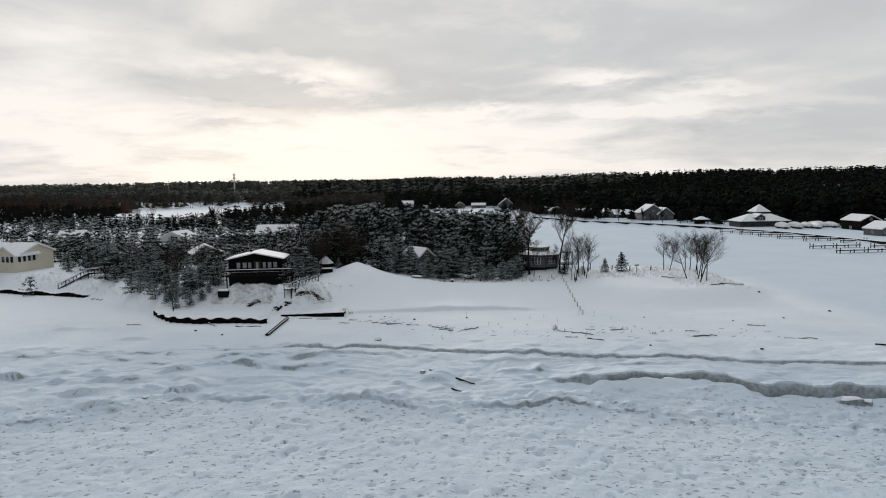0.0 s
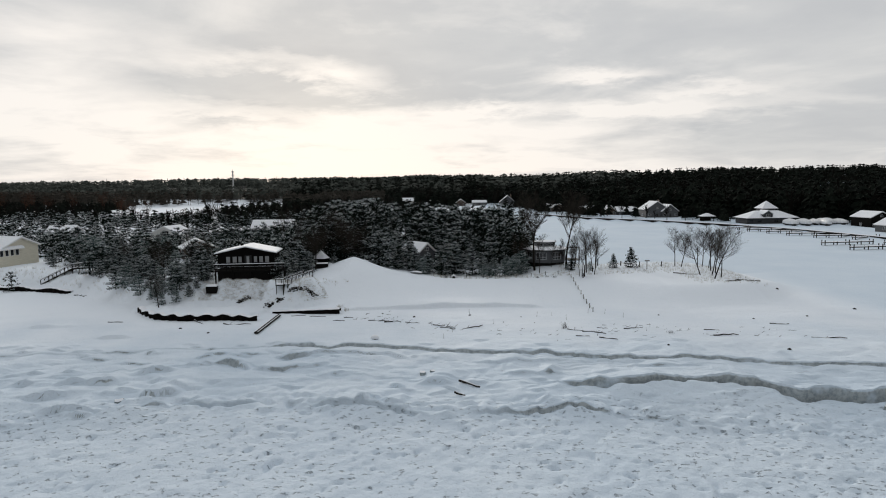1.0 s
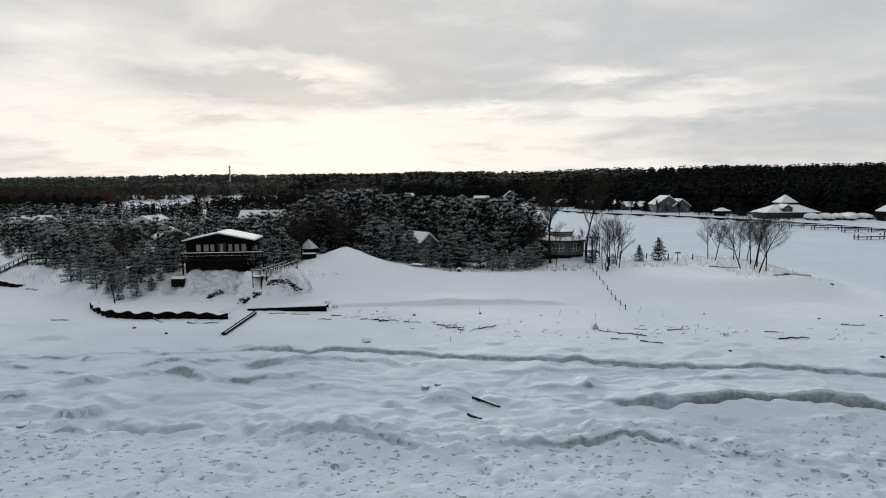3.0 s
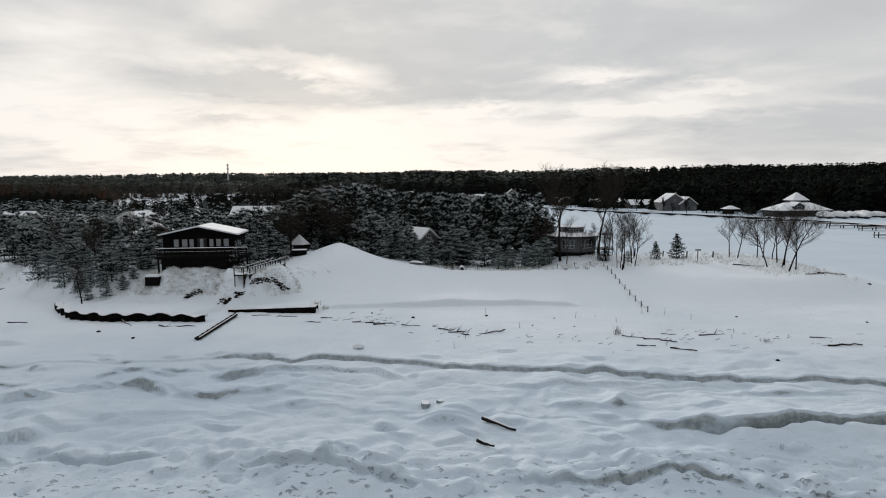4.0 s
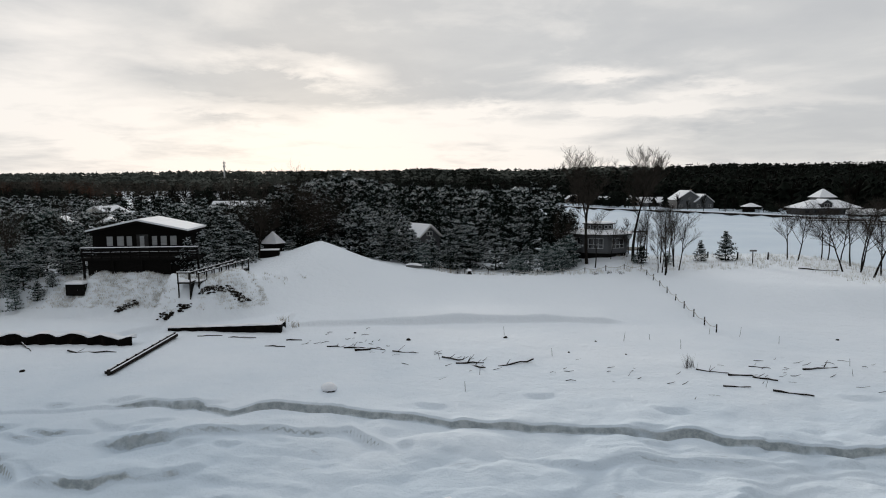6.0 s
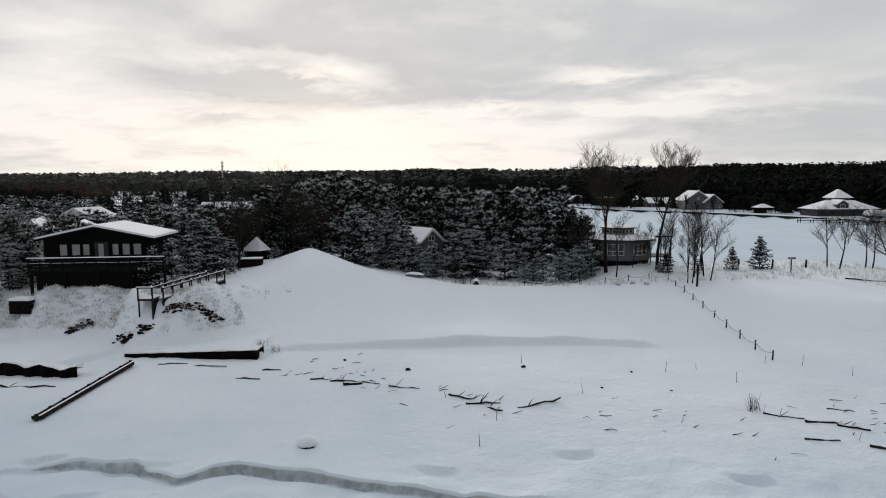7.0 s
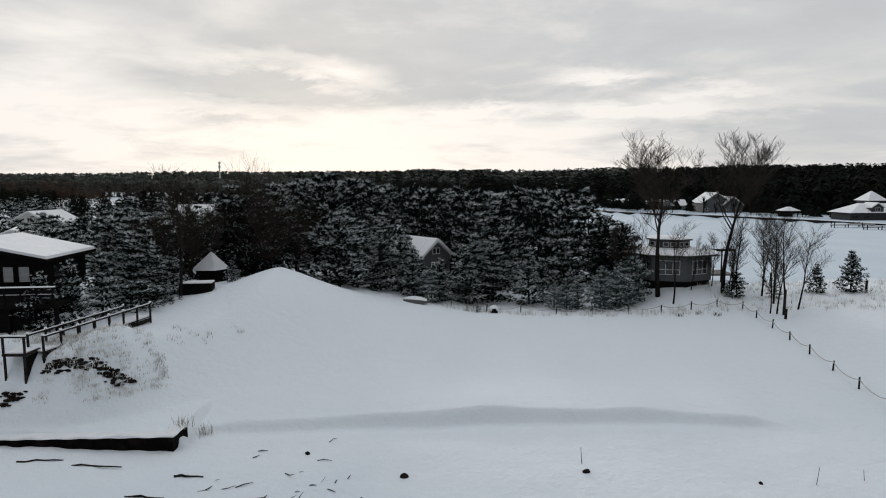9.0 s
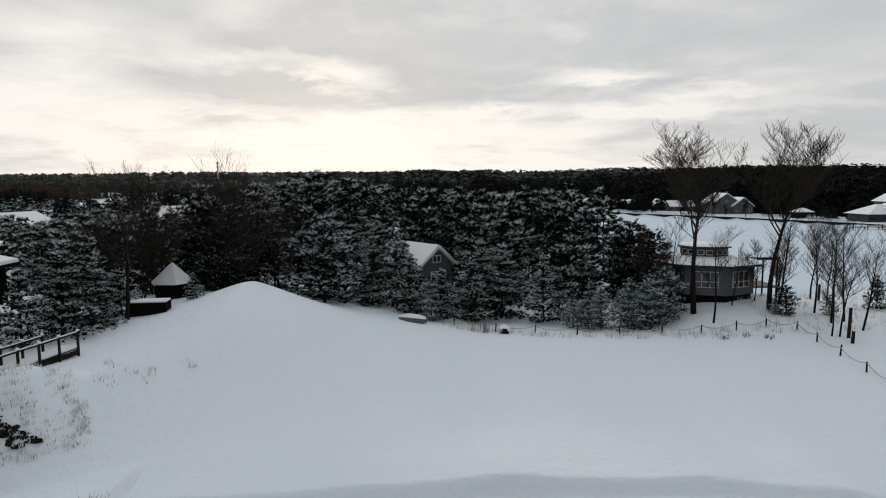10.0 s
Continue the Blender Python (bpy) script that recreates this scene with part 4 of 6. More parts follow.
# --- boardwalk and landing down the bluff
def boardwalk():
    b = thing("boardwalk", "weathered timber boardwalk and landing with handrails", "boardwalk")
    p0, p1 = Vector((-26.0, 106.1, 5.05)), Vector((-23.5, 113.6, 5.5))
    d = (p1 - p0).normalized()
    side = Vector((d.y, -d.x, 0)).normalized()
    for s in (-0.55, 0.55):
        part("stringer", M().beam(p0 + side * s - Vector((0, 0, 0.2)), p1 + side * s - Vector((0, 0, 0.2)), 0.07, 0.26), WOOD_DARK, b)
    n = 40
    for i in range(n):
        c = p0.lerp(p1, (i + 0.5) / n)
        part("plank", M().beam(c - side * 0.62, c + side * 0.62, 0.2, 0.04), WOOD_DARK, b)
    part("snow_cover", M().beam(p0 + Vector((0, 0, 0.06)), p1 + Vector((0, 0, 0.06)), 1.05, 0.07), SNOW, b)
    for s in (-0.6, 0.6):
        for i in range(8 if s > 0 else 7):
            c = p0.lerp(p1, i / 7) + side * s
            post = part("post", M().box(c.x - 0.05, c.x + 0.05, c.y - 0.05, c.y + 0.05, gz(c.x, c.y) - 0.3, c.z + 0.98), WOOD_DARK, b)
            part("snow_cap", M().slab(c.x - 0.06, c.x + 0.06, c.y - 0.06, c.y + 0.06, c.z + 0.984, c.z + 1.1, 0.03), SNOW, post)
        a, e = p0 + side * s + Vector((0, 0, 0.9)), p0.lerp(p1, 1 if s > 0 else 0.86) + side * s + Vector((0, 0, 0.9))
        r = part("handrail", M().beam(a, e, 0.12, 0.09), WOOD_DARK, b)
        part("snow_cover", M().beam(a + Vector((0, 0, 0.055)), e + Vector((0, 0, 0.055)), 0.1, 0.045), SNOW, r)
    lx, ly, lz = -26.4, 105.4, 5.2
    part("landing", M().box(lx - 0.8, lx + 0.5, ly - 0.4, ly + 1.0, lz - 0.14, lz), WOOD_DARK, b)
    for ax in (-0.75, 0.45):
        part("post", M().box(lx + ax - 0.05, lx + ax + 0.05, ly - 0.36, ly - 0.26, lz, lz + 0.95), WOOD_DARK, b)
    part("handrail", M().box(lx - 0.85, lx + 0.55, ly - 0.37, ly - 0.25, lz + 0.9, lz + 0.98), WOOD_DARK, b)
    part("snow_cover", M().slab(lx - 0.85, lx + 0.55, ly - 0.36, ly - 0.26, lz + 0.984, lz + 1.05, 0.02), SNOW, b)
    part("snow_cover", M().slab(lx - 0.7, lx + 0.4, ly - 0.3, ly + 0.95, lz + 0.004, lz + 0.07, 0.03), SNOW, b)
    for ax, ay in ((-0.7, -0.32), (0.42, -0.32), (-0.7, 0.9), (0.42, 0.9)):
        part("leg", M().box(lx + ax - 0.05, lx + ax + 0.05, ly + ay - 0.05, ly + ay + 0.05, gz(lx + ax, ly + ay) - 0.4, lz - 0.14), WOOD_DARK, b)
    # black panels added in place of the shadow under landing and boardwalk
    part("apron", M().box(lx + 0.4, lx + 0.46, ly - 0.24, ly + 0.8, 2.6, lz - 0.2), WOOD_BLACK, b)
    part("apron", M().beam(p0 + side * 0.5 - Vector((0, 0, 0.75)), p0.lerp(p1, 0.45) + side * 0.5 - Vector((0, 0, 0.75)), 0.08, 1.1), WOOD_BLACK, b)


boardwalk()


# --- sheet piling, groyne
def sheet_wall(label, pts, top, foot, wave, snow_w):
    """Corrugated dark piling along a line, capped with snow."""
    line = []
    for (ax, ay), (bx, by) in zip(pts, pts[1:]):
        n = max(2, int(math.hypot(bx - ax, by - ay) / 0.35))
        for i in range(n):
            line.append((ax + (bx - ax) * i / n, ay + (by - ay) * i / n))
    line.append(pts[-1])
    w = thing("sheet_piling", label, "retaining wall")
    cap = M()
    n = len(line)
    out = []
    for i, (x, y) in enumerate(line):
        a, b = line[max(i - 1, 0)], line[min(i + 1, n - 1)]
        d = Vector((b[0] - a[0], b[1] - a[1], 0)).normalized()
        o = Vector((d.y, -d.x, 0)) * (wave * (1 if (i // 2) % 2 else -1))
        out.append((x + o.x, y + o.y, d))
    ring = []
    for i, (ax, ay, d) in enumerate(out):
        t, q, s = top(line[i]), Vector((-d.y, d.x, 0)) * 0.12, Vector((-d.y, d.x, 0)) * snow_w
        rise = 0.12 + 0.05 * math.sin(i * 0.9) + 0.04 * math.sin(i * 0.37)
        ring += [(ax - q.x * 0.4, ay - q.y * 0.4, t + 0.005), (ax - q.x * 0.2, ay - q.y * 0.2, t + rise * 0.7), (ax + q.x * 0.8, ay + q.y * 0.8, t + rise), (ax + s.x, ay + s.y, t + 0.1), (ax + s.x, ay + s.y, t - 0.3)]
    cap.add(ring, [(5 * i + k, 5 * i + k + 5, 5 * i + k + 6, 5 * i + k + 1) for i in range(n - 1) for k in range(4)] + [(0, 1, 2, 3, 4), tuple(5 * (n - 1) + k for k in (4, 3, 2, 1, 0))])
    for g in range(0, n - 1, 2):
        m, seg = M(), out[g:g + 3]
        vs = []
        for i, (ax, ay, d) in enumerate(seg):
            q, t = Vector((-d.y, d.x, 0)) * 0.12, top(line[g + i])
            vs += [(ax, ay, foot), (ax, ay, t), (ax + q.x, ay + q.y, t), (ax + q.x, ay + q.y, foot)]
        k = len(seg)
        m.add(vs, [(4 * i + e, 4 * i + 4 + e, 4 * i + 4 + (e + 1) % 4, 4 * i + (e + 1) % 4) for i in range(k - 1) for e in range(4)] + [(0, 1, 2, 3), tuple(4 * (k - 1) + e for e in (3, 2, 1, 0))])
        part("sheet", m, STEEL_DARK, w)
    part("snow_cap", cap, SNOW, w)
    return w


sheet_wall("straight dark steel sheet piling along the beach", [(-27.2, 102.5), (-16.5, 102.1), (-16.4, 103.6)], lambda p: 1.66 - 0.036 * max(0.0, -16.5 - p[0]), 0.2, 0.03, 0.6)
sheet_wall("curved dark sheet piling with scalloped snow cap", [(-50.2, 105.2), (-47.5, 101.8), (-44.6, 99.3), (-39.4, 97.9), (-33.1, 98.2), (-28.2, 97.7)], lambda p: 1.75 + 0.16 * math.sin(p[0] * 2.4) - 0.25 * max(0, (p[0] + 34) / 6), 0.0, 0.09, 0.8)
sheet_wall("low dark seawall with broken snow cap", [(-100, 131.0), (-90, 128.3), (-75.3, 123.8), (-72, 122.8)], lambda p: 1.75 + 0.2 * math.sin(p[0] * 0.8), 0.0, 0.08, 0.8)


def groyne():
    g = thing("groyne", "dark timber groyne with snow on its top beam", "groyne")
    a, b = Vector((-25.5, 100.2, 1.3)), Vector((-25.9, 90.0, 1.0))
    part("wall", M().beam(a - Vector((0, 0, 0.45)), b - Vector((0, 0, 0.45)), 0.14, 0.9), WOOD_DARK, g)
    d = (b - a).normalized()
    side = Vector((-d.y, d.x, 0))
    for s in (-0.2, 0.2):
        part("waler", M().beam(a + side * s - Vector((0, 0, 0.1)), b + side * s - Vector((0, 0, 0.1)), 0.2, 0.22), WOOD_DARK, g)
        part("snow_cover", M().beam(a + side * s + Vector((0, 0, 0.05)), b + side * s + Vector((0, 0, 0.03)), 0.1, 0.05), SNOW, g)
    for i in range(9):
        c = a.lerp(b, i / 8)
        part("post", M().tube([c - Vector((0, 0, 1.0)), c + Vector((0, 0, 0.12))], 0.11, 8), WOOD_DARK, g)


groyne()


# --- octagonal cottage
def octagon(cx, cy, r, turn=-86.0):
    return [(cx + r * math.cos(radians(turn + 45 * k)), cy + r * math.sin(radians(turn + 45 * k))) for k in range(8)]


def frustum(ring0, z0, ring1, z1):
    n = len(ring0)
    v = [(x, y, z0) for x, y in ring0] + [(x, y, z1) for x, y in ring1]
    return M().add(v, [tuple(range(n))[::-1], tuple(range(n, 2 * n))] + [(i, (i + 1) % n, n + (i + 1) % n, n + i) for i in range(n)])


def cottage():
    cx, cy = 22.0, 140.3
    c = thing("cottage", "grey octagonal cottage with glazed cupola and snowy roof", "house")
    o = octagon(cx, cy, 4.6)
    base = 4.3
    part("foundation", M().prism(octagon(cx, cy, 4.4), 2.6, base), WOOD_BLACK, c)
    part("wall", M().prism(o, base, 6.9), SIDING_SLATE, c)
    part("eaves", frustum(octagon(cx, cy, 5.3), 6.88, octagon(cx, cy, 5.4), 7.04), TRIM_DARK, c)
    roof = part("roof", frustum(octagon(cx, cy, 5.3), 7.044, octagon(cx, cy, 2.2), 7.45), SIDING_DARK, c)
    part("snow_cover", frustum(octagon(cx, cy, 5.32), 7.1, octagon(cx, cy, 2.3), 7.62), SNOW, roof, "smooth snow")
    cup = part("cupola", M().prism(octagon(cx, cy, 2.25), 7.4, 8.4), SIDING_DARK, c)
    part("cupola_roof", frustum(octagon(cx, cy, 2.6), 8.4, octagon(cx, cy, 2.5), 8.54), TRIM_DARK, c)
    part("cupola_snow", frustum(octagon(cx, cy, 2.52), 8.544, octagon(cx, cy, 1.8), 8.72), SNOW, c)
    for k in (5, 6, 7, 0):
        (ax, ay), (bx, by) = o[k], o[(k + 1) % 8]
        L_ = math.hypot(bx - ax, by - ay)
        u = ((bx - ax) / L_, (by - ay) / L_)
        window(c, (ax + bx) / 2, (ay + by) / 2, base + 0.7, 2.15, 1.5, u, TRIM_GREY, GLASS, 3)
        m = M()
        for kk in (base + 1.25,):
            p, q = Vector(((ax + bx) / 2 - u[0] * 1.1, (ay + by) / 2 - u[1] * 1.1, kk)), Vector(((ax + bx) / 2 + u[0] * 1.1, (ay + by) / 2 + u[1] * 1.1, kk))
            out = Vector((u[1], -u[0], 0)) * 0.05
            m.beam(p + out, q + out, 0.06, 0.07)
        part("glazing_bar", m, TRIM_GREY, c)
        q8 = octagon(cx, cy, 2.25)
        (ax, ay), (bx, by) = q8[k], q8[(k + 1) % 8]
        for s in (0.28, 0.72):
            window(cup, ax + (bx - ax) * s, ay + (by - ay) * s, 7.75, 0.62, 0.5, u, TRIM_GREY, GLASS, 1)
    # deck behind, with railing
    d = part("deck", M().box(26.9, 29.9, 141.5, 145, base - 0.2, base), WOOD_GREY, c)
    for ax in (27.0, 28.4, 29.8):
        part("post", M().box(ax - 0.06, ax + 0.06, 141.5, 141.62, 2.4, base + 2.6), WOOD_DARK, d)
    part("beam", M().box(26.9, 29.9, 141.45, 141.65, base + 2.6, base + 2.85), WOOD_DARK, d)


cottage()


# --- summer hut on the dune's shoulder
def hut():
    h = thing("hut", "small dark hut with cone-shaped snowy roof", "hut")
    cx, cy, z = -24.6, 128.9, gz(-24.6, 128.9)
    hexa = lambda q: [(cx + q * math.cos(k * math.pi / 3), cy + q * math.sin(k * math.pi / 3)) for k in range(6)]
    part("wall", M().prism(hexa(1.4), z - 0.5, 5.6), WOOD_BLACK, h)
    for x, y in hexa(1.4):
        part("post", M().box(x - 0.06, x + 0.06, y - 0.06, y + 0.06, 5.6, 6.8), WOOD_BLACK, h)
    part("handrail", M().prism(hexa(1.5), 5.6, 5.66), WOOD_BLACK, h)
    roof = part("roof", frustum(hexa(1.75), 6.7, hexa(0.06), 8.1), WOOD_BLACK, h)
    part("snow_cover", frustum(hexa(1.78), 6.75, hexa(0.08), 8.3), SNOW, roof)
    part("inner_wall", M().prism(hexa(1.25), 5.66, 6.72), WOOD_BLACK, h)
    bin_ = thing("storage_box", "black timber storage box with snow on its lid", "box", pose(-23.1, 122.0, 0, 0, 0, 8))
    zb = gz(-23.1, 122.0) - 0.25
    part("box", M().box(-1.2, 1.2, -0.6, 0.6, zb - 0.6, zb + 1.0), WOOD_BLACK, bin_)
    part("lid", M().box(-1.28, 1.28, -0.68, 0.68, zb + 1.004, zb + 1.08), WOOD_BLACK, bin_)
    part("snow_cover", M().slab(-1.2, 1.2, -0.6, 0.6, zb + 1.084, zb + 1.2, 0.05), SNOW, bin_)


hut()


# --- other houses on this side
def cream_house():
    h = thing("house", "cream two-storey house with snowy gabled roofs", "house", pose(-100.9, 146, 0, 0, 0, -12))
    part("wall", gable_walls(-5.6, 5.2, -5, 4, 3.0, 8.4, 10.3, "x"), SIDING_CREAM, h)
    part("wing", gable_walls(-0.2, 5.4, -6.6, -3, 3.0, 8.2, 10.0, "y"), SIDING_CREAM, h)
    for nm, g in (("roof", gable_roof(-5.6, 5.2, -5, 4, 8.4, 10.3, 0.5, 0.16, "x")), ("wing_roof", gable_roof(-0.2, 5.4, -6.6, -0.6, 8.2, 10.02, 0.5, 0.16, "y"))):
        r = part(nm, g[0], TRIM, h)
        part("snow_cover", g[1], SNOW, r)
    for a in (-4.6, -3.2, -1.8):
        window(h, a, -5, 6.6, 1.1, 1.35, (1, 0), TRIM)
    for a in (0.8, 2.0, 3.2, 4.4):
        window(h, a, -6.6, 6.5, 1.0, 1.5, (1, 0), TRIM, GLASS, 1)
    for a in (-4.0, -2.0):
        window(h, a, -5, 4.3, 1.6, 1.3, (1, 0), TRIM)
    for a in (-5.6, -4.3, -3.0, -1.7):
        window(h, 5.4, a, 6.5, 0.9, 1.5, (0, 1), TRIM, GLASS, 1)
    dk = part("deck", M().box(-6.5, -0.4, -7.2, -5.05, 5.9, 6.1), TRIM, h)
    for a in (-6.3, -4.4, -2.5, -0.6):
        part("post", M().box(a - 0.07, a + 0.07, -7.15, -7.0, 3.0, 7.0), TRIM, dk)
    part("handrail", M().box(-6.5, -0.4, -7.18, -7.05, 6.95, 7.03), TRIM, dk)
    part("chimney", M().box(-2.2, -1.3, -0.8, 0.2, 9.5, 11.3), CHIMNEY, h)


cream_house()
small_house("white cottage with snowy roof among the pines", -85, 197, -8, 9.0, 8, 3.0, 2.0, SIDING_WHITE, base=4.2, group="houses among the pines")
small_house("low house with broad snowy roof among pines", -57.5, 213, 4, 13, 9, 3.1, 2.4, SIDING_GREY, "x", group="houses among the pines", base=4.3)
small_house("dark flat cottage with snow on its roof", -70, 209, 0, 10, 6, 2.8, 0.5, SIDING_DARK, "x", trim=TRIM_DARK, group="houses among the pines", base=4.0)
small_house("grey shed with steep snowy roof near the bluff", -80, 171, 14, 5.5, 6, 2.6, 1.6, SIDING_GREY, "y", group="houses among the pines", windows=1, base=3.8)
small_house("small house half hidden by frosted pines", -6.0, 148.5, 38, 4.2, 6.5, 2.9, 1.7, SIDING_GREY, "y", group="houses among the pines", windows=1, base=3.1)
small_house("snowy-roofed cottage behind the pines", -58, 150, 30, 7, 7, 2.8, 1.6, SIDING_BROWN, "y", group="houses among the pines", windows=2, base=4.4)
small_house("pale cottage in the far pines", -130, 215, 6, 8, 7, 2.8, 1.8, SIDING_GREY, "x", group="houses among the pines", base=4.0)


# --- far bank
for args in (
    ("large grey house with two snowy gables by the river", 118, 360, 4, 13, 11, 4.6, 4.2, SIDING_GREY, "y"),
    ("grey wing of a riverside house with snowy roof", 125, 358, 4, 9, 9, 3.6, 3.4, SIDING_GREY, "y"),
    ("long low boathouse with snowy roof", 110, 388, 2, 12, 8, 2.8, 2.4, SIDING_DARK, "x"),
    ("narrow dark boathouse with snowy gable", 101, 392, 2, 5, 8, 2.9, 2.6, SIDING_BROWN, "y"),
    ("low cottage with snowy roof on the far bank", 91, 419, 3, 13, 8, 2.8, 1.9, SIDING_GREY, "x"),
    ("brown cottage with snowy roof on the far bank", 78, 442, 5, 10, 8, 2.9, 2.6, SIDING_BROWN, "y"),
    ("white house above the channel", -35, 548, 0, 11, 8, 4.2, 2.2, SIDING_WHITE, "x"),
    ("small dark cabin with snowy gable", -12, 562, 8, 8, 7, 2.9, 2.8, SIDING_DARK, "y"),
    ("brown cabin with steep snowy gable", 12, 556, 0, 8, 7, 3.0, 2.8, SIDING_BROWN, "y"),
    ("long grey cottage above the channel", 28, 546, 0, 12, 7, 2.7, 1.6, SIDING_GREY, "x"),
    ("grey chalet with steep snowy roof and white trim", 51, 532, -3, 13, 9, 3.0, 5.2, SIDING_GREY, "y"),
    ("dark cabin with snowy gable by the bank", 76, 470, 4, 9, 8, 3.0, 2.6, SIDING_DARK, "y"),
    ("black barn with snowy gambrel-like roof", 182, 272, 6, 9.5, 11, 4.6, 2.2, WOOD_BLACK, "y"),
    ("grey marina shed with snowy roof", 170, 240, 12, 11, 8, 2.7, 2.4, SIDING_GREY, "y"),
    ("large grey marina house with snowy roof", 188, 250, 8, 14, 10, 5.6, 3.0, SIDING_GREY, "x"),
):
    small_house(*args, chimney=args[1] in (118, 51))


def lodge():
    h = thing("lodge", "long dark lodge with hipped snowy roofs and dormer", "house", pose(150, 298, gz(150, 296), 0, 0, 4))
    part("wall", M().box(-11.5, 12, -5, 5, -1, 2.6), SIDING_DARK, h)
    rings = ([(-12.4, -6.2), (13, -6.2), (13, 6.2), (-12.4, 6.2)], [(-5, -0.8), (6, -0.8), (6, 0.8), (-5, 0.8)])
    r = part("roof", frustum(rings[0], 2.5, rings[1], 5.6), TRIM_DARK, h)
    part("snow_cover", frustum([(a * 0.998, b * 0.998) for a, b in rings[0]], 2.68, rings[1], 5.85), SNOW, r)
    part("tower_wall", M().box(-0.8, 5.4, 0.5, 6.5, 3.0, 6.8), SIDING_DARK, h)
    tr = part("tower_roof", frustum([(-1.6, -0.3), (6.2, -0.3), (6.2, 7.3), (-1.6, 7.3)], 6.8, [(2.1, 3.3), (2.5, 3.3), (2.5, 3.7), (2.1, 3.7)], 10.2), SNOW, h, "snow-covered")
    dm = part("dormer", gable_walls(-4.2, 0.2, -5.6, 0, 2.6, 4.6, 6.0), SIDING_DARK, h)
    b, s = gable_roof(-4.2, 0.2, -5.6, 0, 4.6, 6.0, 0.35, 0.12)
    part("dormer_roof", b, TRIM, dm)
    part("dormer_snow", s, SNOW, dm)
    window(h, -2.0, -5.62, 3.2, 1.9, 1.3, (1, 0), TRIM)
    for k in range(6):
        if k not in (2,):
            window(h, -9.6 + k * 4.0, -5.0, 0.7, 2.0, 1.3, (1, 0), TRIM_DARK)


lodge()


def gazebo(x, y):
    g = thing("gazebo", "open riverside gazebo with snowy hipped roof", "gazebo", pose(x, y, gz(x, y), 0, 0, 0))
    for a in (-2.6, 2.6):
        for b in (-2, 2):
            part("post", M().box(a - 0.12, a + 0.12, b - 0.12, b + 0.12, -0.5, 2.3), WOOD_DARK, g)
    part("roof", frustum([(-3.6, -3), (3.6, -3), (3.6, 3), (-3.6, 3)], 2.3, [(-0.6, -0.2), (0.6, -0.2), (0.6, 0.2), (-0.6, 0.2)], 3.7), WOOD_DARK, g)
    part("snow_cover", frustum([(-3.55, -2.95), (3.55, -2.95), (3.55, 2.95), (-3.55, 2.95)], 2.42, [(-0.6, -0.2), (0.6, -0.2), (0.6, 0.2), (-0.6, 0.2)], 3.95), SNOW, g)
    part("back_wall", M().box(-2.6, 2.6, 1.9, 2.0, -0.5, 2.3), WOOD_DARK, g)


gazebo(131, 318)


def dock(x, y, turn, length, group="docks", rails=False):
    """A timber dock that runs from its foot towards -x before the turn."""
    d = thing("dock", "snow-covered timber dock on dark piles", "dock", pose(x, y, 0, 0, 0, turn), group)
    part("deck", M().box(-length, 0, -0.7, 0.7, 0.75, 1.0), WOOD_DARK, d)
    part("snow_cover", M().slab(-length + 0.05, -0.05, -0.65, 0.65, 1.004, 1.16, 0.05), SNOW, d)
    n = max(3, int(length / 3.5))
    for i in range(n):
        for s in (-0.75, 0.75):
            px_ = -length + 0.4 + i * (length - 0.8) / (n - 1)
            part("pile", M().tube([(px_, s, -0.5), (px_, s, 1.75 if i % 2 == 0 else 1.2)], 0.15, 6), WOOD_DARK, d)
    return d


for x, y, tn, ln in ((137, 276, 4, 15), (141, 266, 4, 15), (144, 256, 4, 15), (147, 245, 4, 16), (150, 234, 4, 15), (158, 226, 4, 14)):
    dock(x, y, tn, ln)
for x, y, tn, ln in ((140, 209, 8, 18), (142, 195, 8, 20), (158, 207, 8, 17), (160, 196, 6, 14)):
    dock(x, y, tn, ln, "old dock remains in the ice")


def seawall_far():
    pts = [(175, 190), (152, 214), (144, 258), (129, 295), (108, 330), (80, 362), (51, 430), (17, 474), (-42, 511)]
    m, cap = M(), M()
    for a, b in zip(pts, pts[1:]):
        m.beam((a[0], a[1], 0.55), (b[0], b[1], 0.55), 0.5, 1.5)
        cap.beam((a[0] + 0.3, a[1] + 0.3, 1.36), (b[0] + 0.3, b[1] + 0.3, 1.36), 1.6, 0.12)
    w = thing("river_wall", "dark timber river wall capped with snow", "retaining wall")
    part("wall", m, WOOD_DARK, w)
    part("snow_cap", cap, SNOW, w)


seawall_far()


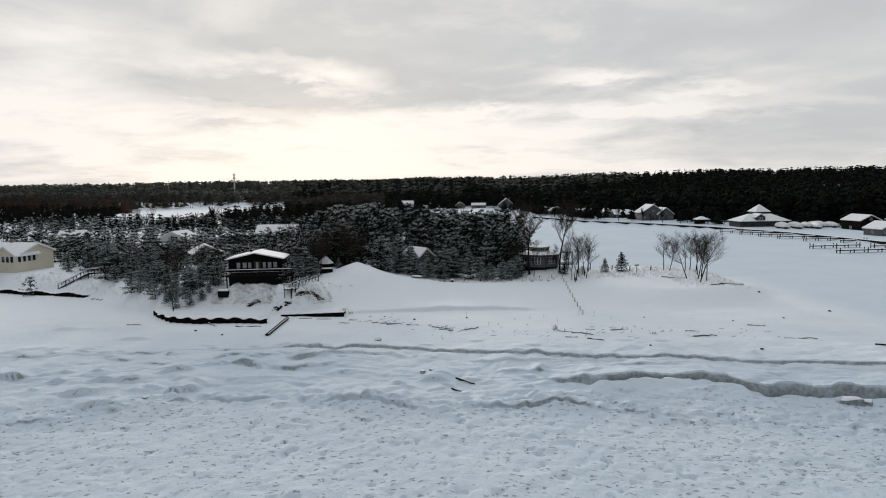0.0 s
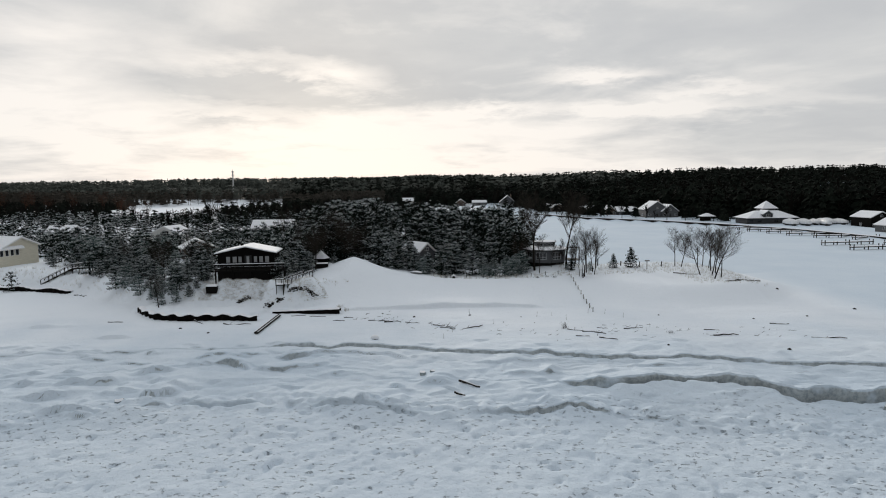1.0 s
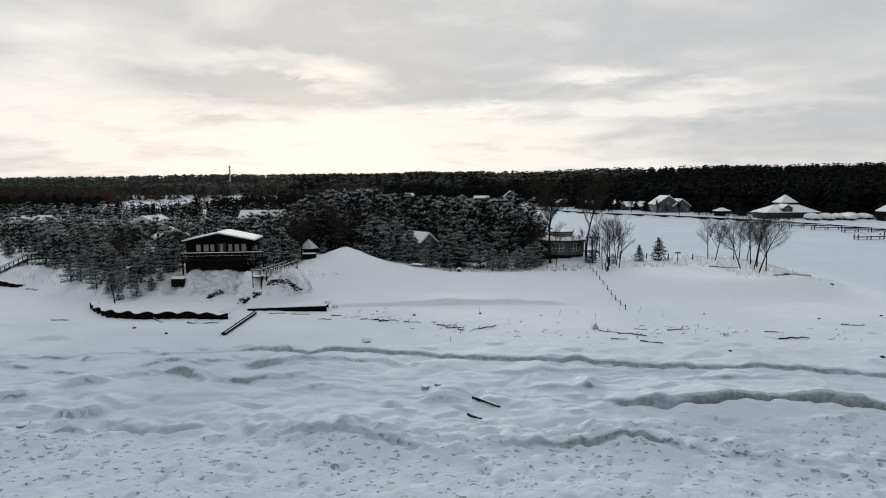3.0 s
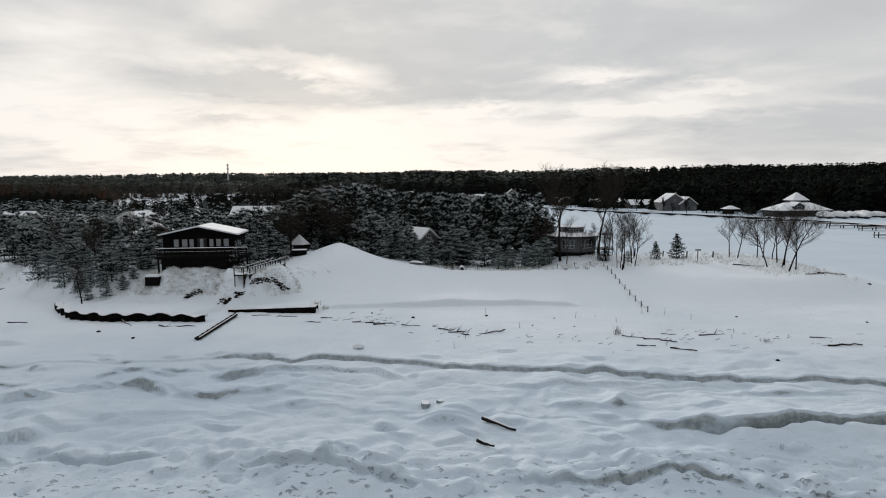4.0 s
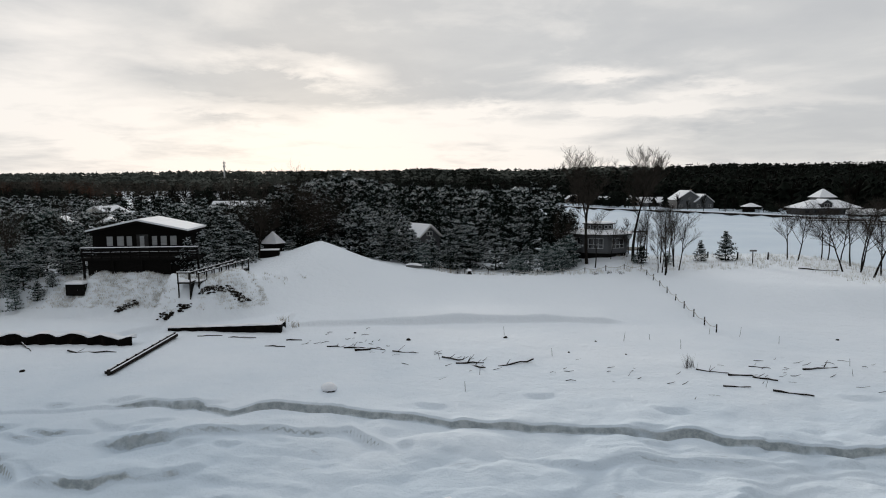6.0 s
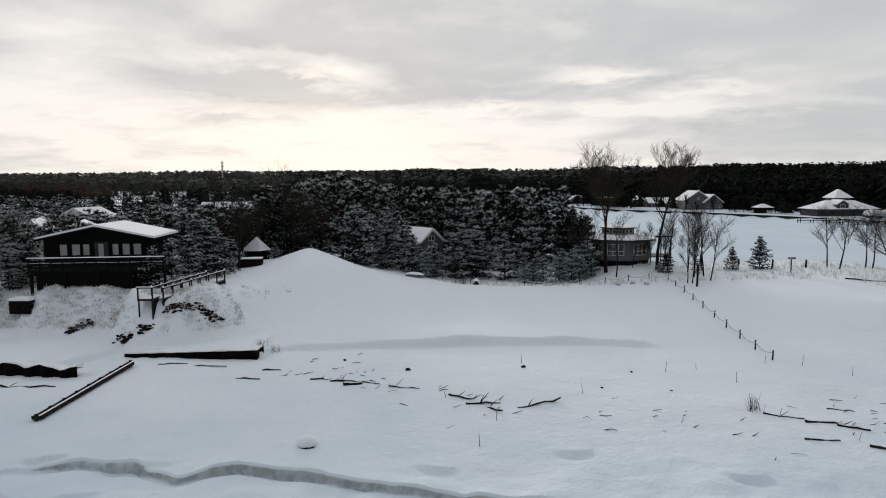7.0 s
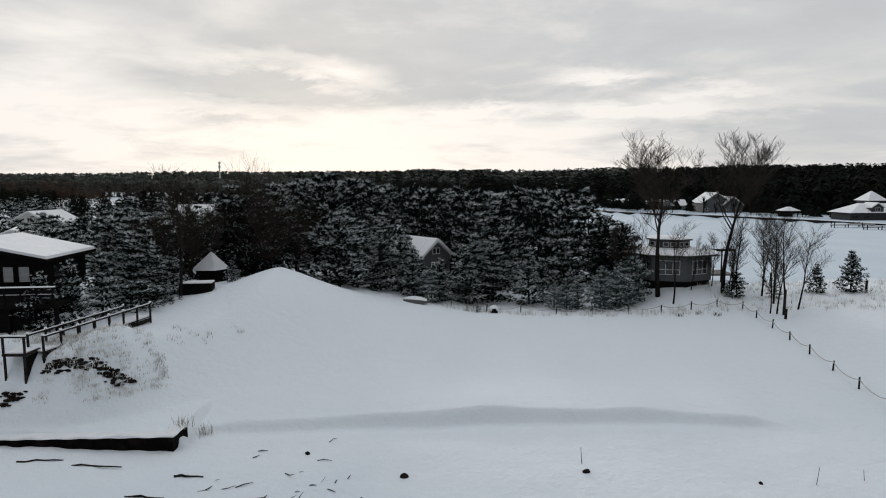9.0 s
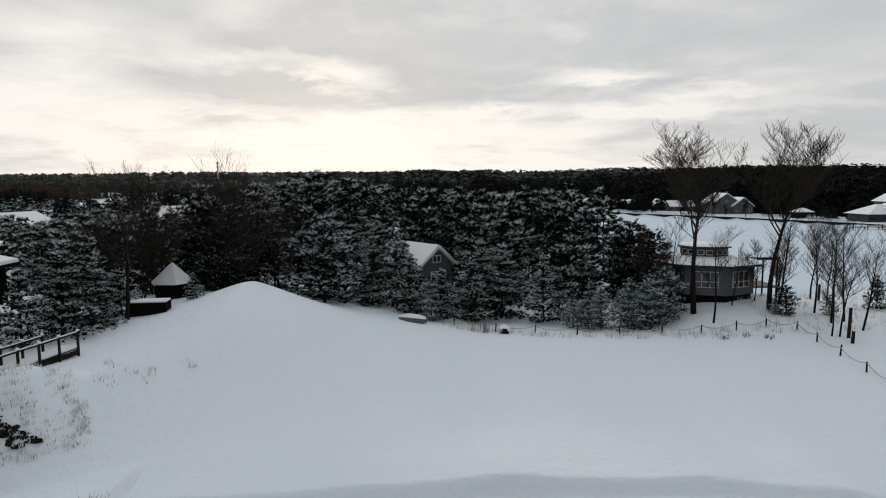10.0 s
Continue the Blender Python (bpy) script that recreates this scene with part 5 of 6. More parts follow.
def covered_boat(x, y, turn, length, tall=2.6):
    b = thing("covered_boat", "laid-up boat under white shrink wrap", "boat", pose(x, y, gz(x, y), 0, 0, turn), "covered boats")
    n, secs = 8, []
    m = M()
    for i in range(n + 1):
        u = i / n
        w = 1.25 * math.sin(math.pi * (0.12 + 0.83 * u)) ** 0.6
        h = tall * (0.72 + 0.28 * math.sin(math.pi * u))
        xx = (u - 0.5) * length
        secs.append([(xx, -w, 0.8), (xx, -w * 1.04, 1.5), (xx, -w * 0.5, h * 0.88), (xx, 0, h), (xx, w * 0.5, h * 0.88), (xx, w * 1.04, 1.5), (xx, w, 0.8)])
    vs = [p for s in secs for p in s]
    fs = [(i * 7 + k, i * 7 + k + 1, (i + 1) * 7 + k + 1, (i + 1) * 7 + k) for i in range(n) for k in range(6)] + [tuple(range(7))[::-1], tuple(n * 7 + k for k in range(7))]
    part("cover", m.add(vs, fs), WRAP, b, smooth=True)
    part("hull", frustum([(-length * 0.42, -0.5), (length * 0.4, -0.5), (length * 0.4, 0.5), (-length * 0.42, 0.5)], 0.25, [(-length * 0.5, -1.1), (length * 0.48, -0.9), (length * 0.48, 0.9), (-length * 0.5, 1.1)], 0.95), TRIM_DARK, b)
    for s in (-0.25, 0.25):
        part("cradle", M().box(s * length - 0.1, s * length + 0.1, -0.9, 0.9, -0.3, 0.5), WOOD_DARK, b)


for i, (x, y) in enumerate(((160, 284), (164, 283), (168, 284), (172, 286), (158, 279), (166, 278), (176, 284), (152, 280), (155, 286))):
    covered_boat(x, y, 90 + random.uniform(-14, 14), random.uniform(7, 10), random.uniform(2.4, 3.4))


def tower(x, y):
    t = thing("radio_tower", "tall slender steel monopole with antenna cluster", "tower", pose(x, y, gz(x, y)))
    H_ = 33.0
    part("pole", M().tube([(0, 0, -1), (0, 0, H_ * 0.5), (0, 0, H_)], [1.2, 0.95, 0.7], 10), METAL, t)
    for zz in (H_ - 1.5, H_ - 6):
        for k in range(3):
            a = k * 2.094
            part("antenna", M().beam((1.5 * math.cos(a), 1.5 * math.sin(a), zz - 1.2), (1.5 * math.cos(a), 1.5 * math.sin(a), zz + 1.2), 0.5, 0.3), METAL, t)
            part("arm", M().beam((0, 0, zz), (1.5 * math.cos(a), 1.5 * math.sin(a), zz), 0.15, 0.15), METAL, t)
    part("lightning_rod", M().tube([(0, 0, H_), (0, 0, H_ + 2.0)], 0.15, 5), METAL, t)


tower(-281, 820)


# --- rope fence round the dune
def rope_fence():
    pts = [(-2.2, 133.2), (1.3, 132.2), (4.6, 131.6), (8.0, 131.0), (11.4, 130.4), (14.6, 129.7), (17.6, 129.4), (20.5, 129.6), (23.2, 130.2), (25.2, 129.4)]
    pts += [(25.2 - 1.6 * i / 9, 129.4 - 27.8 * i / 9) for i in range(1, 10)]
    f = thing("rope_fence", "rope strung between short wooden posts in snow", "fence")
    tops = []
    for x, y in pts:
        z = gz(x, y)
        part("post", M().tube([(x, y, z - 0.4), (x + random.uniform(-0.08, 0.08), y, z + random.uniform(0.68, 0.82))], [0.065, 0.055], 7), WOOD_DARK, f)
        tops.append(Vector((x, y, z + 0.62)))
    for a, b in zip(tops, tops[1:]):
        line = []
        for i in range(9):
            u = i / 8
            p = a.lerp(b, u)
            p.z -= 0.30 * 4 * u * (1 - u)
            line.append(p)
        part("rope", M().tube(line, 0.035, 5), ROPE, f)


rope_fence()


# ---------------- planting ----------------
def clear(x, y, spots):
    return all(math.hypot(x - a, y - b) > r for a, b, r in spots)


KEEP = [(22.5, 140.1, 6.4), (-6.0, 147.5, 4.6), (-34.2, 113.5, 7.6), (-24.6, 128.9, 2.6), (-23.0, 122.4, 2.2), (-100, 145, 10), (-78, 129, 8), (-91, 133, 8), (-4.8, 140.0, 2.4), (-3.2, 143.4, 2.8), (-85, 197, 8), (-57.5, 213, 9), (-70, 209, 7), (-80, 171, 6), (-58, 150, 7), (-130, 215, 7)]


def scatter(n, box, hmin, hmax, kinds, gap, group, test=None, tries=40):
    placed = []
    for _ in range(n * tries):
        if len(placed) >= n:
            break
        x, y = random.uniform(box[0], box[1]), random.uniform(box[2], box[3])
        if not clear(x, y, KEEP) or any((x - a) ** 2 + (y - b) ** 2 < gap * gap for a, b in placed):
            continue
        if test and not test(x, y):
            continue
        placed.append((x, y))
        plant(kinds, x, y, hmin + (hmax - hmin) * random.random() ** 1.4, group=group, fat=random.uniform(0.85, 1.15))
    return placed


random.seed(5)
# the wood behind the dune: low at its edge, taller inside
edge_y = lambda x: np.interp(x, [-24, -18, -12, -6, -2, 6, 12, 17], [131, 133, 134, 135, 136, 137, 135.5, 134])
scatter(14, (-22, 17, 131, 141), 4.0, 8.2, PINES[:4], 3.5, "pine wood", lambda x, y: edge_y(x) < y < edge_y(x) + 4.5)
scatter(30, (-26, 20, 136, 158), 6.0, 11.0, PINES[:4] + DARKS[:1], 4.0, "pine wood", lambda x, y: y > edge_y(x) + 4 and (x < 16 or y > 149) and not (-11 < x < -1 and y < 142))
scatter(52, (-36, 24, 156, 204), 6.4, 12.0, FAR_PINES + DARKS[:2], 4.4, "pine wood")
for x, y, h in ((-20.8, 188, 11.0), (-25.5, 190, 9.6), (-33, 200, 9.5)):
    plant(DARKS, x, y, h, group="pine wood", fat=1.15)
for x, y, h in ((9.5, 133.5, 3.0), (10.8, 134.2, 3.4), (8.4, 134.6, 2.6), (12.6, 132.4, 3.6), (14.0, 132.0, 4.0), (15.2, 133.2, 4.4), (13.4, 134.0, 4.2), (16.2, 134.6, 4.8), (-4.2, 134.5, 3.6), (-1.0, 137.6, 2.6)):
    plant(PINES[4:6], x, y, h, group="small pines")
plant(DARKS, 26.6, 133.6, 2.6, group="dark bushes by the cottage", fat=1.4)
plant(DARKS, 16.8, 139.4, 7.0, group="pine wood")
plant(DARKS, 15.6, 143.0, 8.0, group="pine wood")
plant(FIRS, 36.0, 136.0, 3.2, group="young firs", fat=0.9)
plant(FIRS, 39.6, 136.2, 4.4, group="young firs", fat=1.0)
plant(PINES[4:6], 30.6, 134.0, 1.9, group="small pines")
plant(PINES[4:6], 25.6, 133.6, 1.2, group="small pines")
# round the dark house
for x, y, h in ((-26.9, 114.6, 4.6), (-26.2, 117.2, 5.8), (-25.4, 119.0, 4.2), (-28.4, 120.5, 6.0), (-27.4, 122.6, 5.6), (-28.0, 109.8, 3.8), (-27.2, 111.6, 4.4), (-30.5, 122.5, 6.5)):
    plant(WHITE_PINES, x, y, h, group="pines by the house")
for x, y, h in ((-41.6, 112.5, 5.0), (-41.0, 109.4, 3.6), (-43.4, 115.5, 5.8), (-43.6, 110.0, 4.0), (-40.6, 119.5, 6.2), (-36.5, 121.5, 6.0)):
    plant(PINES[:4], x, y, h, group="pines by the house")
for x, y, h in ((-29.2, 126.5, 6.0), (-21.0, 131.0, 6.2), (-19.8, 133.0, 6.8), (-27.6, 131.4, 6.4), (-23.4, 134.4, 8.0), (-26.0, 137.0, 7.5)):
    plant(DARKS, x, y, h, group="dark pines by the hut")
for x, y, h in ((-21.3, 124.8, 1.9), (-25.2, 122.2, 3.2), (-26.8, 121.2, 4.4), (-24.9, 119.2, 2.4)):
    plant(WHITE_PINES, x, y, h, group="shrubby pines by the hut", fat=1.3)
for x, y, h in ((-9.8, 137.8, 6.6), (-5.6, 136.0, 4.2), (0.6, 140.6, 7.0), (-12.4, 138.2, 6.6)):
    plant(PINES[:4], x, y, h, group="pine wood")
for x, y, h in ((-7.6, 138.8, 6.2), (-7.4, 142.4, 6.6), (-3.4, 134.8, 4.6), (-0.6, 136.6, 6.0)):
    plant(WHITE_PINES, x, y, h, group="pine wood")
for x, y, h in ((-42.2, 106.8, 2.8), (-44.0, 106.2, 3.0), (-45.4, 107.4, 3.2), (-46.8, 106.6, 2.6), (-43.0, 108.4, 3.4), (-44.8, 109.2, 3.8), (-47.4, 108.6, 3.4), (-49.4, 108.8, 3.0), (-41.2, 107.8, 2.4), (-48.4, 110.6, 3.8), (-40.4, 110.2, 3.4), (-46.0, 111.4, 4.4)):
    plant(PINES[4:6] if x < -43.5 else WHITE_PINES, x, y, h * 0.75, group="pines on the bluff", fat=1.25)
scatter(30, (-62, -43.5, 105, 124), 2.2, 4.6, PINES, 1.8, "pines on the bluff", lambda x, y: gz(x, y) > 2.2 and not (-51 < x < -46.5 and y > 112))
scatter(34, (-92, -60, 122, 150), 3.5, 6.5, PINES, 2.6, "pines on the bluff", lambda x, y: gz(x, y) > 3.2)


def joined_pines(label, seed, n, box, hmin, hmax, gap, test=None):
    """Pines too many and too far to tell apart, as one body."""
    rg = random.Random(seed)
    kinds = [pine_meshes(600 + i, sh, fr, 5, 0.2, 1.8) for i, (sh, fr) in enumerate(((1.7, 0.5), (1.95, 0.4), (1.5, 0.6), (1.8, 0.15)))]
    m, placed = M(), []
    for _ in range(n * 30):
        if len(placed) >= n:
            break
        x, y = rg.uniform(box[0], box[1]), rg.uniform(box[2], box[3])
        if not clear(x, y, KEEP) or any((x - a) ** 2 + (y - b) ** 2 < gap * gap for a, b in placed) or (test and not test(x, y)):
            continue
        placed.append((x, y))
        trunk, crown = kinds[rg.randrange(4)]
        h, z, a, fat = rg.uniform(hmin, hmax), gz(x, y), rg.uniform(0, 6.28), rg.uniform(0.9, 1.2)
        ca, sa = math.cos(a) * h * fat, math.sin(a) * h * fat
        for src, off in ((trunk, 3), (crown, 0)):
            k = len(m.v)
            m.v.extend((x + p[0] * ca - p[1] * sa, y + p[0] * sa + p[1] * ca, z + p[2] * h) for p in src.v)
            m.f.extend(tuple(i + k for i in f) for f in src.f)
            m.s.extend(s + off for s in src.s)
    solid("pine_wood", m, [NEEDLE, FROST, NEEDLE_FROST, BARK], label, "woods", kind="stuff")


joined_pines("snow-dusted pines inland of the dark house", 3, 310, (-125, -26, 126, 195), 3.2, 5.6, 2.5, lambda x, y: not (-54 < x < -47 and y < 132))
joined_pines("dark snow-dusted pines round the far cottages", 4, 270, (-200, -30, 190, 310), 3.8, 6.2, 4.2)
joined_pines("dark pines behind the dune wood", 6, 110, (-46, 23, 196, 275), 7.5, 10.5, 4.4)


random.seed(9)
# leafless trees
bare("tall leafless cottonwood with spreading crown beside the cottage", 201, 17.2, 1.0, 19.0, 134.6, 1, 4, 0.48, 1.3, thin=0.017, lift=0.34, stout=1.0, limb=0.9, group="tall bare trees")
bare("tall leaning leafless tree beside the cottage", 202, 17.0, 0.9, 25.6, 134.6, 1, 4, 0.54, 1.2, thin=0.016, lift=0.42, stout=0.9, limb=0.8, lean=(0, 3), group="tall bare trees")
for i, (x, y, h, st, ln) in enumerate(((19.6, 131.8, 8.5, 1, 3), (17.4, 136.2, 9, 1, -4), (27.9, 137.2, 10, 1, 8), (29.2, 131.5, 9.5, 1, 2), (30.2, 129.0, 8.5, 1, 9), (26.9, 127.6, 6.5, 1, -3), (27.4, 127.4, 7.5, 1, 3), (30.6, 132.0, 9.5, 1, -2), (33.5, 142.0, 9, 1, 5), (32.7, 138.0, 8.0, 1, -5), (29.6, 134.6, 9.0, 1, 6), (22.6, 135.2, 6.0, 1, 4))):
    bare("slim leafless tree with fine twigs in snow", 210 + i, h, 0.75, x, y, st, 3, 0.34, 1.3, thin=0.008, lift=0.26, stout=0.66, limb=0.7, lean=(0, ln))
for i, (lb, x, y, h, ln) in enumerate((("leafless tree on the sandy spit", 49.6, 138.0, 9.0, -3), ("leafless tree on the sandy spit", 50.4, 136.6, 9.2, 7), ("leafless tree on the sandy spit", 53.9, 136.8, 9.0, -2), ("leafless tree on the sandy spit", 55.0, 137.0, 8.6, 2),
                                       ("leafless tree leaning far over on the spit", 50.0, 125.6, 9.0, -26), ("leafless tree on the sandy spit", 55.6, 135.0, 9.0, 4), ("straight leafless shoreline tree with thin twigs", 54.2, 130.6, 10.0, 1),
                                       ("thick-stemmed leafless shoreline tree", 52.2, 125.4, 10.5, 5), ("straight leafless shoreline tree with thin twigs", 54.0, 128.0, 10.2, 9), ("leafless shoreline tree leaning over the ice", 50.8, 120.8, 10.8, 15), ("leafless shoreline tree leaning over the ice", 52.8, 122.5, 9.6, 9))):
    bare(lb, 230 + i, h, 0.85, x, y, 1, 3, 0.34, 1.45, thin=0.008, lift=0.22, stout=0.7, limb=0.75, lean=(0, ln), group="trees on the spit")
bare("tall leafless tree behind the dune", 240, 13.5, 0.45, -22.5, 137.5, 1, 3, 0.5, group="tall bare trees")
bare("leafless tree with snowy limbs beside the hut", 241, 10.8, 0.45, -24.0, 120.6, 1, 3, 0.4, group="tall bare trees")
for i, (x, y, h) in enumerate(((-46.2, 104.4, 6.0), (-48.5, 112.0, 7.0), (-50.2, 115.0, 8.0), (-47.6, 121.0, 9.0), (-53.0, 118.0, 8.0), (-46.0, 126.0, 9.0), (-60.0, 124.0, 8.0), (-18.0, 134.5, 6.5), (-31.5, 140.0, 11.5), (-38.0, 150.0, 12.0))):
    bare("thin dark leafless tree on the bluff", 250 + i, h, 0.6, x, y, 1, 3, 0.3, group="trees on the bluff")
for i, (x, y, h) in enumerate(((16.6, 137.4, 8.0), (26.8, 135.6, 7.0), (25.0, 137.2, 6.0))):
    bare("dark leafless thicket tree beside the cottage", 320 + i, h, 0.7, x, y, 2, 3, 0.2, 1.3, thin=0.011, lift=0.3, limb=0.7, group="thicket by the cottage")
for i, (x, y, h) in enumerate(((-19.8, 131.2, 8.5), (-21.2, 134.2, 11.0), (-18.6, 136.0, 10.5), (-26.6, 126.6, 8.0), (-28.6, 124.4, 7.5))):
    bare("dense dark leafless thicket tree by the hut", 300 + i, h, 0.9, x, y, 2, 3, 0.2, 1.5, thin=0.014, lift=0.15, group="thicket by the hut")
for i in range(11):
    bare("russet leafless tree far across the bay", 270 + i, random.uniform(13, 18), 0.8, -300 + i * 11 + random.uniform(-4, 4), 405 + random.uniform(-22, 40), 2, 3, 0.3, 1.0, (TWIG_RED, TWIG_RED), "russet trees by the bay")
bare("wide leafless tree at the edge of the bay", 290, 15, 0.95, -187, 372, 2, 4, 0.2, 0.8, group="russet trees by the bay")


# ---------------- far woods ----------------
def far_wood(name, label, seed, count, place, hmin, hmax, bare_share, mats=(FAR_TREE, FAR_BARE)):
    rg = random.Random(seed)
    xs, ys = place(rg, count)
    zs = height(np.array(xs), np.array(ys))
    m = M()
    for x, y, z in zip(xs, ys, zs):
        h = rg.uniform(hmin, hmax)
        if rg.random() > bare_share:
            r, n = h * (rg.uniform(0.32, 0.5) if y > 500 else rg.uniform(0.26, 0.40)), 6 if y < 700 else 5
            levels = 3 if y > 700 else 4
            blunt = rg.uniform(0.08, 0.22)
            for k in range(levels):
                z0 = z + h * (0.10 + (0.22 if levels == 4 else 0.29) * k)
                z1 = z + h * (0.42 + ((0.195 - blunt * 0.33) if levels == 4 else (0.29 - blunt * 0.5)) * k)
                rr = r * (1 - 0.17 * k) * rg.uniform(0.85, 1.15)
                t0 = rg.uniform(0, 6.28)
                v = []
                for g in range(n * 2):
                    a = t0 + math.pi * g / n
                    q = rr * (rg.uniform(0.9, 1.2) if g % 2 else rg.uniform(0.45, 0.65))
                    v.append((x + q * math.cos(a), y + q * math.sin(a), z0 + rg.uniform(-0.05, 0.05) * h + (0 if g % 2 else h * 0.05)))
                v.append((x + rg.uniform(-0.02, 0.02) * h, y, z1))
                m.add(v, [(g, (g + 1) % (2 * n), 2 * n) for g in range(2 * n)])
        else:
            w = h * rg.uniform(0.22, 0.36)
            m.add([(x - 0.2, y, z - 0.5), (x + 0.2, y, z - 0.5), (x, y, z + h * 0.7)], [(0, 1, 2)], 1)
            for g in range(14 if y > 700 else 22):
                a, e = rg.uniform(0, 6.28), rg.random() ** 0.6
                bx, by, bz = x + w * 0.25 * e * math.cos(a), y + w * 0.25 * e * math.sin(a), z + h * rg.uniform(0.22, 0.72)
                tx, ty = x + w * e * math.cos(a) * rg.uniform(0.8, 1.3), y + w * e * math.sin(a) * rg.uniform(0.8, 1.3)
                tz = min(bz + h * rg.uniform(0.08, 0.34), z + h * (1.03 - 0.35 * e * e))
                th = h * rg.uniform(0.010, 0.026)
                m.add([(bx - th, by, bz), (bx + th, by, bz), (tx + th * 0.4, ty, tz), (tx - th * 0.4, ty, tz)], [(0, 1, 2, 3)], 1)
    solid(name, m, list(mats), label, "woods", kind="stuff")


def band(x0, x1, y0, y1, dry=2.0, keep=()):
    def place(rg, count):
        xs = np.array([rg.uniform(x0, x1) for _ in range(count * 3)])
        ys = np.array([rg.uniform(y0, y1) for _ in range(count * 3)])
        ok = river_distance(xs, ys) < -dry
        for a, b, r in keep:
            ok &= np.hypot(xs - a, ys - b) > r
        return xs[ok][:count], ys[ok][:count]
    return place


def fan(y0, y1, dry, keep=(), xr=(-0.95, 0.95)):
    def place(rg, count):
        ys = np.array([rg.uniform(y0, y1) for _ in range(count * 3)])
        xs = np.array([rg.uniform(*xr) for _ in range(count * 3)]) * ys
        ok = river_distance(xs, ys) < -dry
        for a, b, r in keep:
            ok &= np.hypot(xs - a, ys - b) > r
        return xs[ok][:count], ys[ok][:count]
    return place


HOUSES = [(118, 360, 13), (125, 356, 13), (110, 386, 12), (101, 390, 10), (91, 417, 12), (78, 440, 12), (-35, 545, 14), (-12, 560, 12), (12, 553, 12), (28, 543, 14), (51, 530, 15), (76, 466, 12), (182, 270, 16), (170, 240, 18), (188, 250, 16),
          (147, 290, 20), (131, 318, 9), (165, 280, 18), (155, 250, 22), (175, 262, 24), (178, 285, 14), (195, 235, 20), (150, 312, 14), (-281, 815, 7), (-272, 790, 6), (-262, 762, 6), (-254, 738, 6)]
far_wood("far_woods", "dark wooded hills along the horizon, paled for haze", 1, 3300, fan(760, 1200, 6, HOUSES, (-0.95, 0.3)), 12, 17, 0.4, (FAR_HILL, FAR_HILL))
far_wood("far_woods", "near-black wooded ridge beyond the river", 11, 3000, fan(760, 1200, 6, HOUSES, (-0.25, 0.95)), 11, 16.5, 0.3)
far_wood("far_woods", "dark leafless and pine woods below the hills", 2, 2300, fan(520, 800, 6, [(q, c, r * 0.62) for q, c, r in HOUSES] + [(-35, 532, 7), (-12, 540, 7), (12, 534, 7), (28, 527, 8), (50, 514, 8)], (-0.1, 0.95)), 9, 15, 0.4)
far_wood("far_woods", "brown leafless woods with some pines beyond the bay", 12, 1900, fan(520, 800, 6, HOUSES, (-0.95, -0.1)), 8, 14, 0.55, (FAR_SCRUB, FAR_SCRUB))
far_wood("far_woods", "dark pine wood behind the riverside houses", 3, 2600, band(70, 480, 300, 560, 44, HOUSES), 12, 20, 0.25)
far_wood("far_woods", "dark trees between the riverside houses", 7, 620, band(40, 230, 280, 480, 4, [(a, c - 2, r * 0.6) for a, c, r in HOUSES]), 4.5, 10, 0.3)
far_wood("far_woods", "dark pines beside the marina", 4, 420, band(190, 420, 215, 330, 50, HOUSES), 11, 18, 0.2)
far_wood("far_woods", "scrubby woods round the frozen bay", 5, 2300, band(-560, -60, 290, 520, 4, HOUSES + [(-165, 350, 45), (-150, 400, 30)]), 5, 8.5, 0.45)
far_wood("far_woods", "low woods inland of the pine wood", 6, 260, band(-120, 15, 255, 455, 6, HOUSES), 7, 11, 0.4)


# ---------------- beach and ice details ----------------
def tuft_mesh(seed, n, spread, h, wide=0.02):
    rg = random.Random(seed)
    m = M()
    for _ in range(n):
        x, y = rg.gauss(0, spread), rg.gauss(0, spread)
        a = rg.uniform(0, 6.28)
        l = rg.uniform(0.1, 0.6) * h
        hh = h * rg.uniform(0.5, 1.1)
        w = wide * rg.uniform(0.6, 1.3)
        dx, dy = math.cos(a), math.sin(a)
        m.add([(x - dy * w, y + dx * w, -0.05), (x + dy * w, y - dx * w, -0.05), (x + dx * l * 0.4 + dy * w * 0.7, y + dy * l * 0.4 - dx * w * 0.7, hh * 0.6), (x + dx * l, y + dy * l, hh), (x + dx * l * 0.4 - dy * w * 0.7, y + dy * l * 0.4 + dx * w * 0.7, hh * 0.6)], [(0, 1, 2, 4), (4, 2, 3)])
    return m


def grass_field(name, label, seed, spots, h, mats, blades=9):
    rg = random.Random(seed)
    m = M()
    zs = height(np.array([s[0] for s in spots]), np.array([s[1] for s in spots]))
    for (x, y), z in zip(spots, zs):
        for _ in range(blades):
            a, l, hh, w = rg.uniform(0, 6.28), rg.uniform(0.1, 0.7), h * rg.uniform(0.4, 1.15), rg.uniform(0.012, 0.03)
            bx, by = x + rg.gauss(0, 0.16), y + rg.gauss(0, 0.16)
            dx, dy = math.cos(a), math.sin(a)
            m.add([(bx - dy * w, by + dx * w, z - 0.05), (bx + dy * w, by - dx * w, z - 0.05), (bx + dx * l * hh, by + dy * l * hh, z + hh)], [(0, 1, 2)], 0 if rg.random() < 0.1 else 1)
    solid(name, m, mats, label, "grass", kind="stuff")


